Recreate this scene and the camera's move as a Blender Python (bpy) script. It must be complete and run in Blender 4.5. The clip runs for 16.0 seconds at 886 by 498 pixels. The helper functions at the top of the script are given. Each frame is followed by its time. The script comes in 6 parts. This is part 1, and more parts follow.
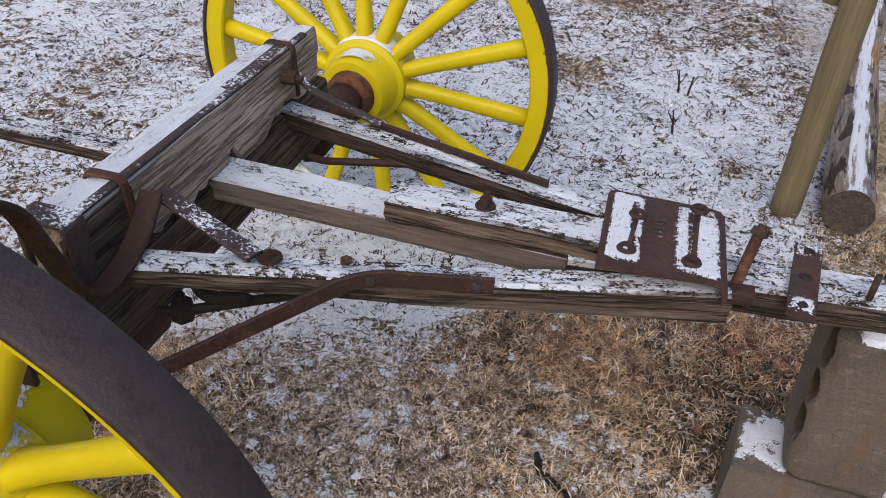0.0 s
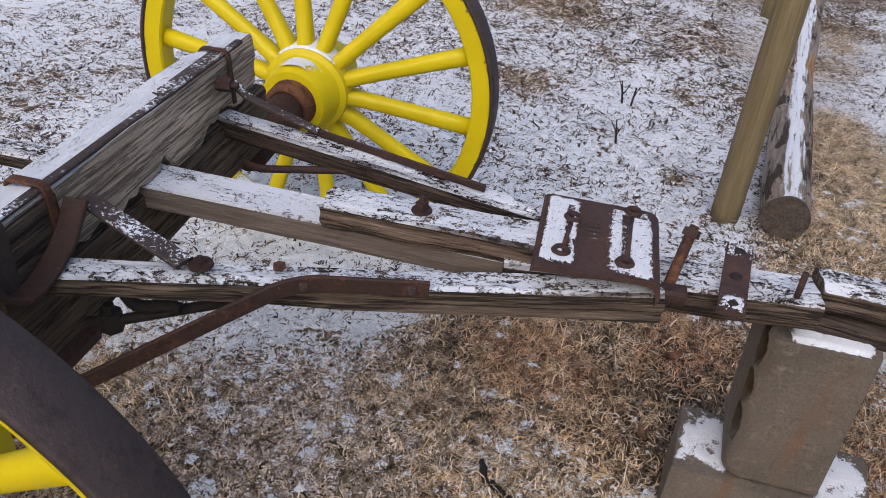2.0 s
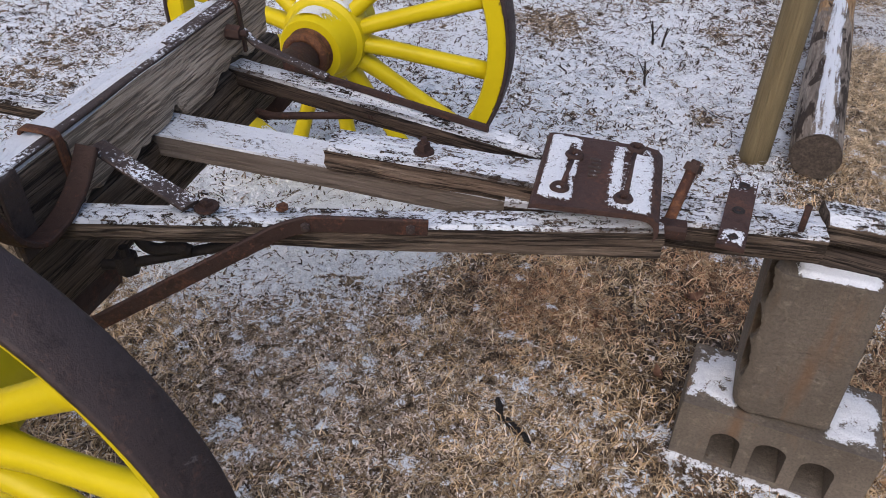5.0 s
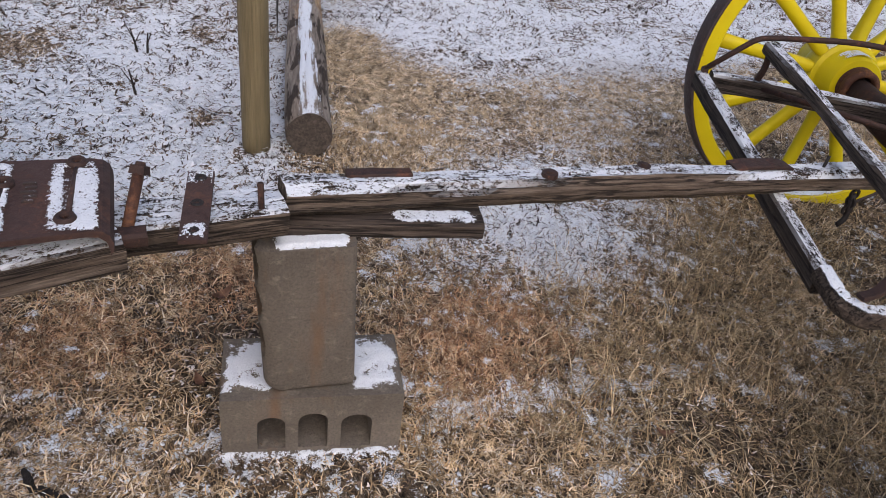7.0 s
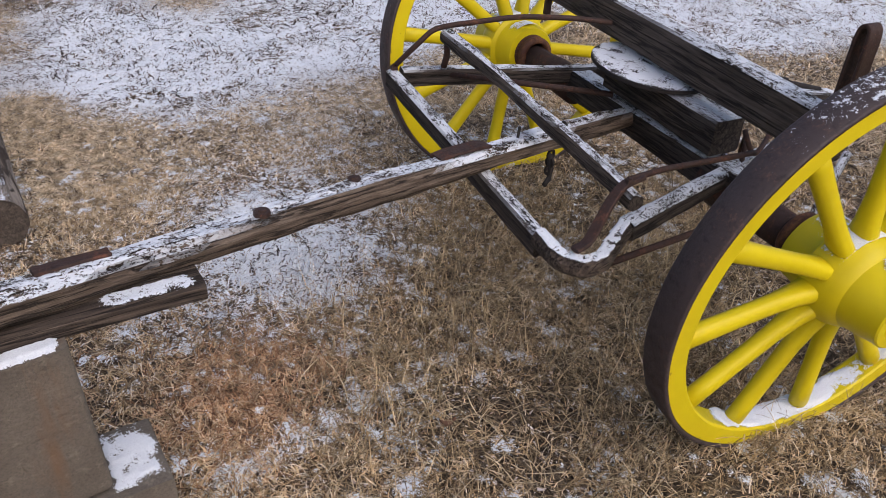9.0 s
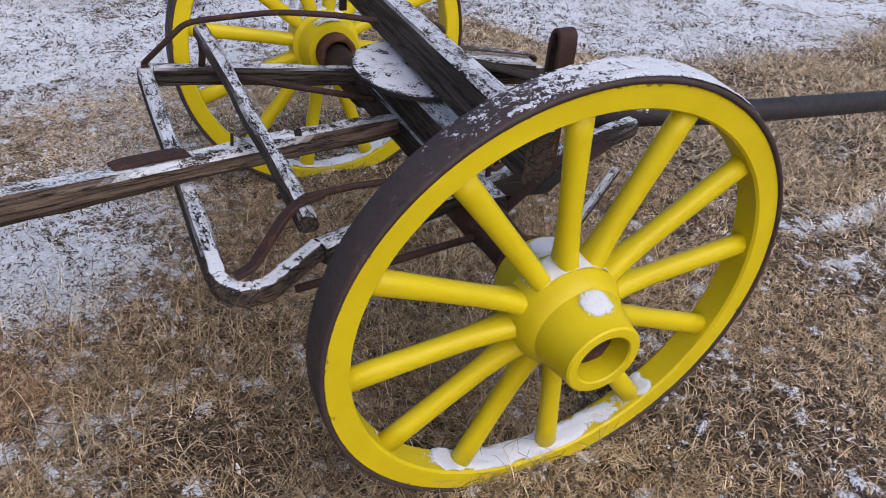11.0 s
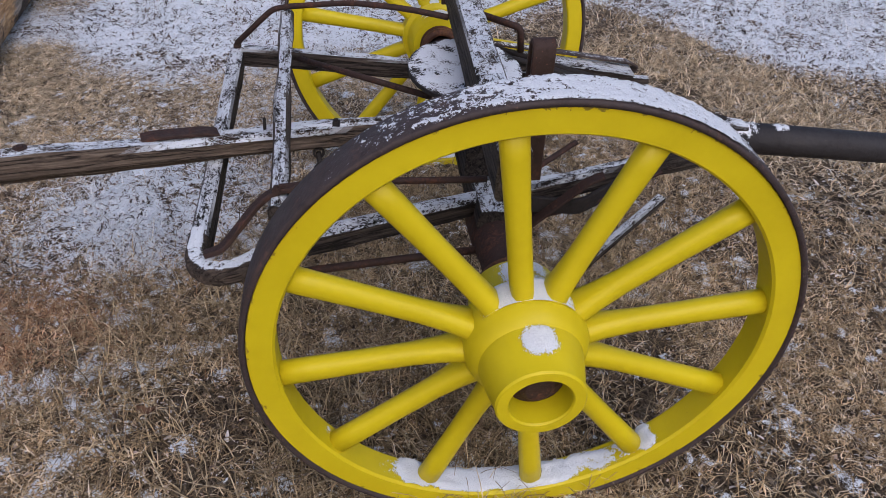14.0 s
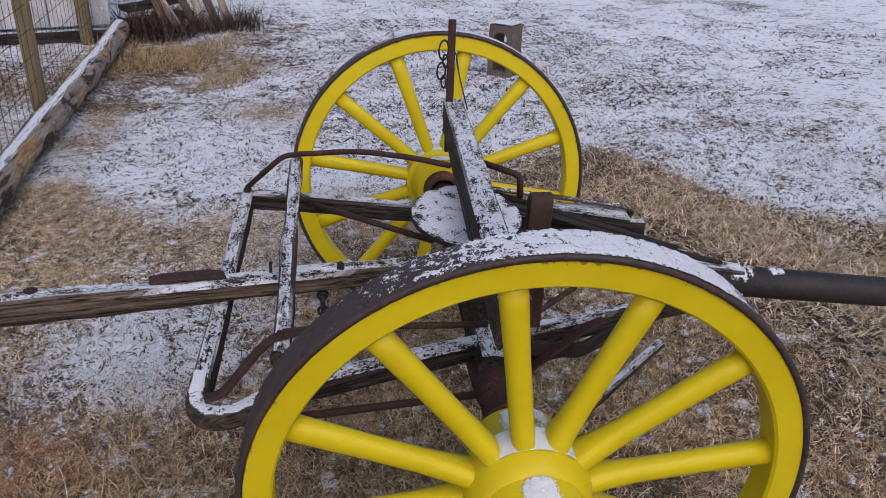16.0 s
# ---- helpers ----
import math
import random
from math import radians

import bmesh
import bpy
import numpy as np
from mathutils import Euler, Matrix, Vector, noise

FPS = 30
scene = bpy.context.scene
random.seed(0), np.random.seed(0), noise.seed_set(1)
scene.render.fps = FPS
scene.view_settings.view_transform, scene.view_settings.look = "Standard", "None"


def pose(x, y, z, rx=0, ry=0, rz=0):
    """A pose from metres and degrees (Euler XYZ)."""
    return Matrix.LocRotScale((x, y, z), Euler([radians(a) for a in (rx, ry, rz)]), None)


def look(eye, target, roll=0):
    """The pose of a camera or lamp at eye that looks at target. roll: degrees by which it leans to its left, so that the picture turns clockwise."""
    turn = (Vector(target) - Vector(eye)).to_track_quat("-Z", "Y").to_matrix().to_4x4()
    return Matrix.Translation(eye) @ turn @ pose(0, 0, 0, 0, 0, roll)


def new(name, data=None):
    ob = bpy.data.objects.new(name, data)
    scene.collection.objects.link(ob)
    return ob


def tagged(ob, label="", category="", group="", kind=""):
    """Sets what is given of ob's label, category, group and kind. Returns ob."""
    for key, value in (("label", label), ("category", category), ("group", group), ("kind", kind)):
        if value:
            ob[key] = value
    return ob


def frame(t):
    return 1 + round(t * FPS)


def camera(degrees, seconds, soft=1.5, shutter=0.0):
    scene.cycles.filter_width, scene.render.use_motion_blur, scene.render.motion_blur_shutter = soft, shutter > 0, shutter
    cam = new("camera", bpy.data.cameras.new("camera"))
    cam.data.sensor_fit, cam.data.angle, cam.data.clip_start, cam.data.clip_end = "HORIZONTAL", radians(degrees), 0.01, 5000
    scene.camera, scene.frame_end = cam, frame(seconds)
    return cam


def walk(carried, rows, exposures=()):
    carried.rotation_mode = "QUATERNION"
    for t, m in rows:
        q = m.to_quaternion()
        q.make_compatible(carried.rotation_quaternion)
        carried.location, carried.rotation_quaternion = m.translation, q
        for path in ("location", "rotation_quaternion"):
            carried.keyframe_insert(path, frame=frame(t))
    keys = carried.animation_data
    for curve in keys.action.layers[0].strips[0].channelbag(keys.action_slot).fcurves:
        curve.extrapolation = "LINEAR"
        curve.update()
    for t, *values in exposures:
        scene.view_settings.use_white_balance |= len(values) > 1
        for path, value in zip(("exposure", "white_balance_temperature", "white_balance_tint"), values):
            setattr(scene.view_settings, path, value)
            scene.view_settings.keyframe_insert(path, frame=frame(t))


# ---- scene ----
cam = camera(58.54, 16.0, soft=0.5)

PATH = [
    (0, (-0.3989, -1.1993, 1.4832), (-0.7086, 0.3841, 0.3012), 2.95),
    (0.5, (-0.3959, -1.1925, 1.4789), (-0.6758, 0.3998, 0.3016), 3.45),
    (1, (-0.3906, -1.1916, 1.4750), (-0.6420, 0.4104, 0.3042), 3.85),
    (1.5, (-0.3836, -1.1941, 1.4708), (-0.6082, 0.4191, 0.3102), 4.22),
    (2, (-0.3635, -1.1982, 1.4678), (-0.5715, 0.4278, 0.3220), 4.32),
    (2.5, (-0.3139, -1.2161, 1.4742), (-0.5436, 0.4207, 0.3481), 3.65),
    (3, (-0.2885, -1.2318, 1.4754), (-0.5336, 0.4155, 0.3681), 3.81),
    (3.2, (-0.2873, -1.2409, 1.4745), (-0.5335, 0.4069, 0.3681), 4.15),
    (5.3, (-0.2823, -1.2015, 1.4605), (-0.5894, 0.3261, 0.2066), 0.75),
    (5.5, (-0.2648, -1.1853, 1.4538), (-0.4760, 0.3681, 0.2118), 1.30),
    (6, (-0.2004, -1.1881, 1.4519), (-0.0418, 0.3918, 0.2357), 5.08),
    (6.5, (-0.1438, -1.2120, 1.4493), (0.3241, 0.3252, 0.2585), 7.31),
    (7, (-0.0999, -1.2097, 1.4503), (0.5973, 0.2557, 0.2814), 7.96),
    (7.5, (-0.0819, -1.2080, 1.4662), (0.7684, 0.1780, 0.3017), 7.62),
    (8, (-0.0736, -1.1917, 1.4574), (0.8340, 0.1577, 0.2932), 5.36),
    (8.5, (-0.0667, -1.1753, 1.4526), (0.9265, 0.1210, 0.2979), 3.62),
    (9, (-0.0089, -1.2049, 1.4831), (1.1775, -0.0388, 0.3728), 3.74),
    (9.5, (0.0299, -1.2045, 1.4550), (1.4163, -0.2473, 0.3771), 5.35),
    (10, (0.1773, -1.2882, 1.4357), (1.5980, -0.4323, 0.3181), 7.18),
    (10.2, (0.2726, -1.3560, 1.4392), (1.6674, -0.4639, 0.3173), 6.79),
    (12.3, (1.0090, -1.6652, 1.5013), (1.8174, -0.2393, 0.3553), 3.58),
    (12.5, (1.0522, -1.7002, 1.4918), (1.8080, -0.2884, 0.2937), 3.16),
    (13, (1.0899, -1.7470, 1.4892), (1.8018, -0.3455, 0.2526), 2.25),
    (13.5, (1.0917, -1.7574, 1.4943), (1.8056, -0.3419, 0.2749), 2.28),
    (14, (1.0942, -1.7659, 1.4929), (1.8203, -0.3118, 0.3274), 2.11),
    (14.5, (1.0900, -1.7681, 1.5099), (1.8404, -0.2670, 0.4219), 2.16),
    (15, (1.0884, -1.7705, 1.5241), (1.8601, -0.2175, 0.5279), 2.12),
    (15.5, (1.0906, -1.7735, 1.5354), (1.8725, -0.1828, 0.6089), 2.08),
    (16, (1.0941, -1.7707, 1.5346), (1.8775, -0.1577, 0.6489), 2.10),
]
walk(cam, [(t, look(eye, target, roll)) for t, eye, target, roll in PATH],
     [(0, -0.01, 6380, 17), (5.5, -0.05, 6380, 17), (7.0, -0.04, 6380, 17), (9.0, 0.02, 6350, 17), (10.2, 0.04, 6300, 17), (12.5, -0.28, 6000, 19), (14.5, -0.28, 6050, 18), (16.0, -0.36, 6150, 19)])

# ---------------------------------------------------------------- light
world = bpy.data.worlds.new("overcast_sky")
scene.world = world
world.use_nodes = True
wn, wl = world.node_tree.nodes, world.node_tree.links
sky = wn.new("ShaderNodeTexSky")
sky.sky_type = "NISHITA"
sky.sun_disc = False
sky.sun_elevation = radians(38)
sky.sun_rotation = radians(200)
sky.air_density = 1.0
sky.dust_density = 3.2
sky.ozone_density = 1.0
wl.new(sky.outputs["Color"], wn["Background"].inputs["Color"])
wn["Background"].inputs["Strength"].default_value = 0.17

sun = new("sun", bpy.data.lights.new("sun", "SUN"))
sun.data.energy = 1.35
sun.data.angle = radians(40)
sun.data.color = (1.0, 0.98, 0.95)
sun.matrix_world = look((0, 0, 10), (-0.8, 2.6, 6.0))


# ---------------------------------------------------------------- materials
def material(name):
    m = bpy.data.materials.new(name)
    m.use_nodes = True
    n = m.node_tree.nodes
    return m, n, m.node_tree.links, n["Principled BSDF"]


def noise_node(n, l, vec, scale, detail=6.0, rough=0.6, distortion=0.0):
    t = n.new("ShaderNodeTexNoise")
    t.inputs["Scale"].default_value = scale
    t.inputs["Detail"].default_value = detail
    t.inputs["Roughness"].default_value = rough
    t.inputs["Distortion"].default_value = distortion
    l.new(vec, t.inputs["Vector"])
    return t.outputs["Fac"]


def ramp(n, l, fac, stops):
    r = n.new("ShaderNodeValToRGB")
    e = r.color_ramp.elements
    while len(e) < len(stops):
        e.new(0.5)
    for el, (p, c) in zip(e, stops):
        el.position = p
        el.color = (*c, 1) if len(c) == 3 else (c[0], c[0], c[0], 1)
    l.new(fac, r.inputs["Fac"])
    return r.outputs["Color"]


def mixc(n, l, fac, a, b, kind="MIX"):
    m = n.new("ShaderNodeMix")
    m.data_type = "RGBA"
    m.blend_type = kind
    for sock, val in ((m.inputs[0], fac), (m.inputs[6], a), (m.inputs[7], b)):
        if isinstance(val, (int, float)):
            sock.default_value = val
        elif isinstance(val, tuple):
            sock.default_value = (*val, 1)
        else:
            l.new(val, sock)
    return m.outputs[2]


def calc(n, l, op, a, b=0.0, c=0.0):
    m = n.new("ShaderNodeMath")
    m.operation = op
    m.use_clamp = False
    for sock, val in zip(m.inputs, (a, b, c)):
        if isinstance(val, (int, float)):
            sock.default_value = val
        else:
            l.new(val, sock)
    return m.outputs[0]


def bump(n, l, height, strength, dist, bsdf, prev=None):
    b = n.new("ShaderNodeBump")
    b.inputs["Strength"].default_value = strength
    b.inputs["Distance"].default_value = dist
    l.new(height, b.inputs["Height"])
    if prev is not None:
        l.new(prev, b.inputs["Normal"])
    l.new(b.outputs["Normal"], bsdf.inputs["Normal"])
    return b.outputs["Normal"]


def coords(n, l, scale=(1, 1, 1), which="Object"):
    t = n.new("ShaderNodeTexCoord")
    m = n.new("ShaderNodeMapping")
    m.inputs["Scale"].default_value = scale
    l.new(t.outputs[which], m.inputs["Vector"])
    return m.outputs["Vector"]


SNOW_COL = (0.765, 0.80, 0.84)


def frosted(n, l, base, amount, scale=150.0, low=0.55):
    """Specks of snow that lie on faces turned upwards."""
    g = n.new("ShaderNodeNewGeometry")
    sep = n.new("ShaderNodeSeparateXYZ")
    l.new(g.outputs["Normal"], sep.inputs[0])
    up = ramp(n, l, sep.outputs["Z"], [(low, (0,)), (min(low + 0.35, 1.0), (1,))])
    vec = coords(n, l)
    a = noise_node(n, l, vec, scale, 5.0, 0.7)
    b = noise_node(n, l, vec, 7.0, 3.0)
    s = calc(n, l, "ADD", calc(n, l, "MULTIPLY", a, 0.55), calc(n, l, "MULTIPLY", b, 0.45))
    m = ramp(n, l, s, [(0.57 - amount, (0,)), (0.61 - amount, (1,))])
    f = calc(n, l, "MULTIPLY", up, m)
    return mixc(n, l, f, base, SNOW_COL), f


def wood_material(name, dark, mid, light, grain=1.0, snow=None, rough=0.85, fine_amount=0.55, cracks=0.8):
    """Weathered timber, grain along the object's own x; snow: how much of its upper face is dusted."""
    m, n, l, p = material(name)
    rnd = n.new("ShaderNodeObjectInfo").outputs["Random"]
    t = n.new("ShaderNodeTexCoord")
    off = n.new("ShaderNodeVectorMath")
    off.operation = "ADD"
    comb = n.new("ShaderNodeCombineXYZ")
    for i in range(3):
        l.new(calc(n, l, "MULTIPLY", rnd, 7.0 + i), comb.inputs[i])
    l.new(t.outputs["Object"], off.inputs[0])
    l.new(comb.outputs[0], off.inputs[1])

    def stretched(x, yz):
        mp = n.new("ShaderNodeMapping")
        mp.inputs["Scale"].default_value = (x, yz, yz)
        l.new(off.outputs[0], mp.inputs["Vector"])
        return mp.outputs[0]

    a = noise_node(n, l, stretched(2.4, 40), 2.2 * grain, 8.0, 0.72, 0.25)
    fine = noise_node(n, l, stretched(6.0, 170), 1.3 * grain, 5.0, 0.75, 0.2)
    crk = noise_node(n, l, stretched(0.9, 24), 2.2 * grain, 5.0, 0.62, 0.15)
    blot = noise_node(n, l, off.outputs[0], 5.0, 4.0, 0.6)
    col = ramp(n, l, a, [(0.30, dark), (0.50, mid), (0.70, light)])
    f = ramp(n, l, fine, [(0.36, (0.25,)), (0.58, (1.25,))])
    col = mixc(n, l, fine_amount, col, f, "MULTIPLY")
    col = mixc(n, l, ramp(n, l, blot, [(0.48, (0,)), (0.75, (0.35,))]), col, dark)
    line = calc(n, l, "ABSOLUTE", calc(n, l, "SUBTRACT", crk, 0.5))
    split = ramp(n, l, line, [(0.012, (cracks,)), (0.034, (0,))])
    col = mixc(n, l, split, col, tuple(c * 0.25 for c in dark))
    h = calc(n, l, "ADD", calc(n, l, "MULTIPLY", a, 0.8), calc(n, l, "MULTIPLY", fine, 0.45))
    h = calc(n, l, "SUBTRACT", h, calc(n, l, "MULTIPLY", split, 0.6))
    if snow is not None:
        g = n.new("ShaderNodeNewGeometry")
        sep = n.new("ShaderNodeSeparateXYZ")
        l.new(g.outputs["True Normal"], sep.inputs[0])
        up = ramp(n, l, sep.outputs["Z"], [(0.55, (0,)), (0.80, (1,))])
        s1 = noise_node(n, l, stretched(75.0, 125), 1.0, 5.0, 0.75, 0.8)
        s2 = noise_node(n, l, stretched(230.0, 260), 1.0, 4.0, 0.8)
        s3 = noise_node(n, l, stretched(14, 26), 1.0, 4.0, 0.65)
        k = calc(n, l, "ADD", calc(n, l, "MULTIPLY", s1, 0.50), calc(n, l, "MULTIPLY", s2, 0.30))
        k = calc(n, l, "ADD", k, calc(n, l, "MULTIPLY", s3, 0.30))
        k = calc(n, l, "SUBTRACT", k, calc(n, l, "MULTIPLY", split, 0.03))
        mask = calc(n, l, "MULTIPLY", up, ramp(n, l, k, [(0.565 - snow * 0.5, (0,)), (0.585 - snow * 0.5, (1,))]))
        col = mixc(n, l, mask, col, mixc(n, l, s2, (0.585, 0.62, 0.67), (0.785, 0.82, 0.855)))
        lumps = calc(n, l, "ADD", 0.95, calc(n, l, "ADD", calc(n, l, "MULTIPLY", s2, 0.25), calc(n, l, "MULTIPLY", s1, 0.25)))
        h = calc(n, l, "ADD", calc(n, l, "MULTIPLY", h, calc(n, l, "SUBTRACT", 1.0, mask)), calc(n, l, "MULTIPLY", mask, lumps))
    l.new(col, p.inputs["Base Color"])
    p.inputs["Roughness"].default_value = rough
    p.inputs["Specular IOR Level"].default_value = 0.25
    bump(n, l, h, 1.0, 0.010, p)
    return m


def iron_material(name, dark, rust, rusty, frost=0.0, rough=0.7, scale=1.0, scuff=0.0):
    m, n, l, p = material(name)
    v = coords(n, l)
    a = noise_node(n, l, v, 14.0 * scale, 8.0, 0.7, 0.4)
    b = noise_node(n, l, v, 130.0, 5.0, 0.75)
    c = noise_node(n, l, v, 45.0, 5.0, 0.7)
    s = calc(n, l, "ADD", calc(n, l, "MULTIPLY", a, 0.6), calc(n, l, "MULTIPLY", b, 0.4))
    col = ramp(n, l, s, [(0.54 - rusty, dark), (0.66 - rusty, rust)])
    col = mixc(n, l, ramp(n, l, c, [(0.52, (0,)), (0.70, (0.75,))]), col, tuple(x * 0.40 for x in dark))
    col = mixc(n, l, ramp(n, l, b, [(0.62, (0,)), (0.74, (0.55,))]), col, tuple(min(1.0, x * 1.9) for x in rust))
    if scuff > 0:
        w = noise_node(n, l, v, 11.0, 7.0, 0.72, 0.8)
        col = mixc(n, l, ramp(n, l, w, [(0.655, (0,)), (0.69, (scuff,))]), col, (0.21, 0.18, 0.165))
    if frost > 0:
        col, _ = frosted(n, l, col, frost)
    l.new(col, p.inputs["Base Color"])
    p.inputs["Metallic"].default_value = 0.15
    p.inputs["Specular IOR Level"].default_value = 0.35
    l.new(ramp(n, l, a, [(0.3, (rough - 0.12,)), (0.7, (min(rough + 0.2, 1.0),))]), p.inputs["Roughness"])
    bump(n, l, calc(n, l, "ADD", s, calc(n, l, "MULTIPLY", c, 0.6)), 0.9, 0.004, p)
    return m


def log_material():
    """Old log: grey bare wood, tan where bark has lately fallen, dark strips of bark that still cling."""
    m, n, l, p = material("bare_log")
    a = noise_node(n, l, coords(n, l, (1.5, 14, 14)), 2.6, 8.0, 0.7, 0.3)
    b = noise_node(n, l, coords(n, l, (1.0, 3.2, 3.2)), 2.4, 6.0, 0.62, 0.6)
    c = noise_node(n, l, coords(n, l, (1.2, 3.6, 3.6)), 3.1, 6.0, 0.66, 0.8)
    fine = noise_node(n, l, coords(n, l, (9, 70, 70)), 1.5, 5.0, 0.7)
    col = ramp(n, l, a, [(0.30, (0.11, 0.090, 0.074)), (0.50, (0.25, 0.208, 0.170)), (0.70, (0.40, 0.345, 0.285))])
    tan = ramp(n, l, a, [(0.32, (0.20, 0.105, 0.045)), (0.62, (0.50, 0.315, 0.145))])
    along = n.new("ShaderNodeSeparateXYZ")
    l.new(coords(n, l, (0.2, 1, 1)), along.inputs[0])
    bared = calc(n, l, "MULTIPLY", ramp(n, l, b, [(0.535, (0,)), (0.59, (0.9,))]), ramp(n, l, along.outputs["X"], [(0.16, (0,)), (0.26, (1,))]))
    col = mixc(n, l, bared, col, tan)
    hold = ramp(n, l, c, [(0.53, (0,)), (0.57, (0.95,))])
    col = mixc(n, l, hold, col, (0.045, 0.032, 0.024))
    col = mixc(n, l, 0.6, col, ramp(n, l, fine, [(0.36, (0.35,)), (0.60, (1.25,))]), "MULTIPLY")
    l.new(col, p.inputs["Base Color"])
    p.inputs["Roughness"].default_value = 0.88
    p.inputs["Specular IOR Level"].default_value = 0.25
    h = calc(n, l, "ADD", calc(n, l, "MULTIPLY", a, 0.7), calc(n, l, "MULTIPLY", fine, 0.4))
    bump(n, l, calc(n, l, "ADD", h, calc(n, l, "MULTIPLY", hold, 0.5)), 1.0, 0.012, p)
    return m


def yellow_material(name="yellow_paint", worn_radius=None):
    """Glossy yellow paint; worn_radius: chipped where a wheel's face nears that distance from its axle."""
    m, n, l, p = material(name)
    v = coords(n, l)
    a = noise_node(n, l, v, 6.0, 5.0, 0.6)
    b = noise_node(n, l, v, 120.0, 4.0, 0.6)
    c = noise_node(n, l, v, 22.0, 6.0, 0.7)
    col = ramp(n, l, a, [(0.3, (0.52, 0.412, 0.003)), (0.7, (0.61, 0.492, 0.005))])
    k = calc(n, l, "ADD", calc(n, l, "MULTIPLY", c, 0.7), calc(n, l, "MULTIPLY", b, 0.3))
    if worn_radius:
        sep = n.new("ShaderNodeSeparateXYZ")
        l.new(v, sep.inputs[0])
        rad = calc(n, l, "SQRT", calc(n, l, "ADD", calc(n, l, "POWER", calc(n, l, "ABSOLUTE", sep.outputs["X"]), 2.0), calc(n, l, "POWER", calc(n, l, "ABSOLUTE", sep.outputs["Z"]), 2.0)))
        k = calc(n, l, "ADD", k, ramp(n, l, calc(n, l, "SUBTRACT", rad, worn_radius - 0.5), [(0.484, (0,)), (0.500, (0.13,))]))
    chip = ramp(n, l, k, [(0.68, (0,)), (0.70, (0.8,))])
    col = mixc(n, l, chip, col, (0.16, 0.11, 0.03))
    l.new(col, p.inputs["Base Color"])
    p.inputs["Roughness"].default_value = 0.42
    p.inputs["Specular IOR Level"].default_value = 0.25
    bump(n, l, calc(n, l, "ADD", calc(n, l, "MULTIPLY", b, 0.25), c), 0.22, 0.003, p)
    return m


def snow_material(name="snow", crumble=True):
    m, n, l, p = material(name)
    v = coords(n, l)
    a = noise_node(n, l, v, 60.0, 5.0, 0.7)
    b = noise_node(n, l, v, 330.0, 4.0, 0.75)
    col = mixc(n, l, ramp(n, l, b, [(0.3, (0,)), (0.65, (1,))]), (0.585, 0.62, 0.67), (0.785, 0.82, 0.855))
    l.new(col, p.inputs["Base Color"])
    p.inputs["Roughness"].default_value = 0.75
    p.inputs["Specular IOR Level"].default_value = 0.3
    bump(n, l, calc(n, l, "ADD", a, calc(n, l, "MULTIPLY", b, 0.8)), 0.8, 0.004, p)
    if crumble:
        at = n.new("ShaderNodeAttribute")
        at.attribute_name = "depth"
        g2 = noise_node(n, l, v, 170.0, 4.0, 0.7)
        k = calc(n, l, "ADD", calc(n, l, "MULTIPLY", b, 1.0), calc(n, l, "MULTIPLY", g2, 1.3))
        k = calc(n, l, "ADD", k, calc(n, l, "MULTIPLY", a, 0.5))
        k = calc(n, l, "MULTIPLY", calc(n, l, "ADD", at.outputs["Fac"], k), 0.5)
        solid = ramp(n, l, k, [(0.83, (0,)), (0.86, (1,))])
        tr = n.new("ShaderNodeBsdfTransparent")
        mx = n.new("ShaderNodeMixShader")
        l.new(solid, mx.inputs[0])
        l.new(tr.outputs[0], mx.inputs[1])
        l.new(p.outputs[0], mx.inputs[2])
        l.new(mx.outputs[0], n["Material Output"].inputs["Surface"])
    return m


def concrete_material(name, tint):
    m, n, l, p = material(name)
    v = coords(n, l)
    a = noise_node(n, l, v, 4.0, 6.0, 0.6)
    b = noise_node(n, l, v, 160.0, 5.0, 0.75)
    st = noise_node(n, l, coords(n, l, (9, 9, 1.2)), 1.6, 5.0, 0.6)
    col = ramp(n, l, a, [(0.32, tuple(c * 0.60 for c in tint)), (0.68, tuple(c * 1.12 for c in tint))])
    d = noise_node(n, l, v, 38.0, 6.0, 0.7)
    col = mixc(n, l, ramp(n, l, d, [(0.54, (0,)), (0.70, (0.6,))]), col, tuple(c * 1.75 for c in tint))
    col = mixc(n, l, ramp(n, l, b, [(0.35, (0.5,)), (0.55, (0,))]), col, tuple(c * 0.30 for c in tint))
    col = mixc(n, l, ramp(n, l, st, [(0.56, (0,)), (0.72, (0.65,))]), col, (0.17, 0.095, 0.048))
    l.new(col, p.inputs["Base Color"])
    p.inputs["Roughness"].default_value = 0.95
    bump(n, l, calc(n, l, "ADD", b, calc(n, l, "MULTIPLY", d, 0.9)), 0.9, 0.005, p)
    return m


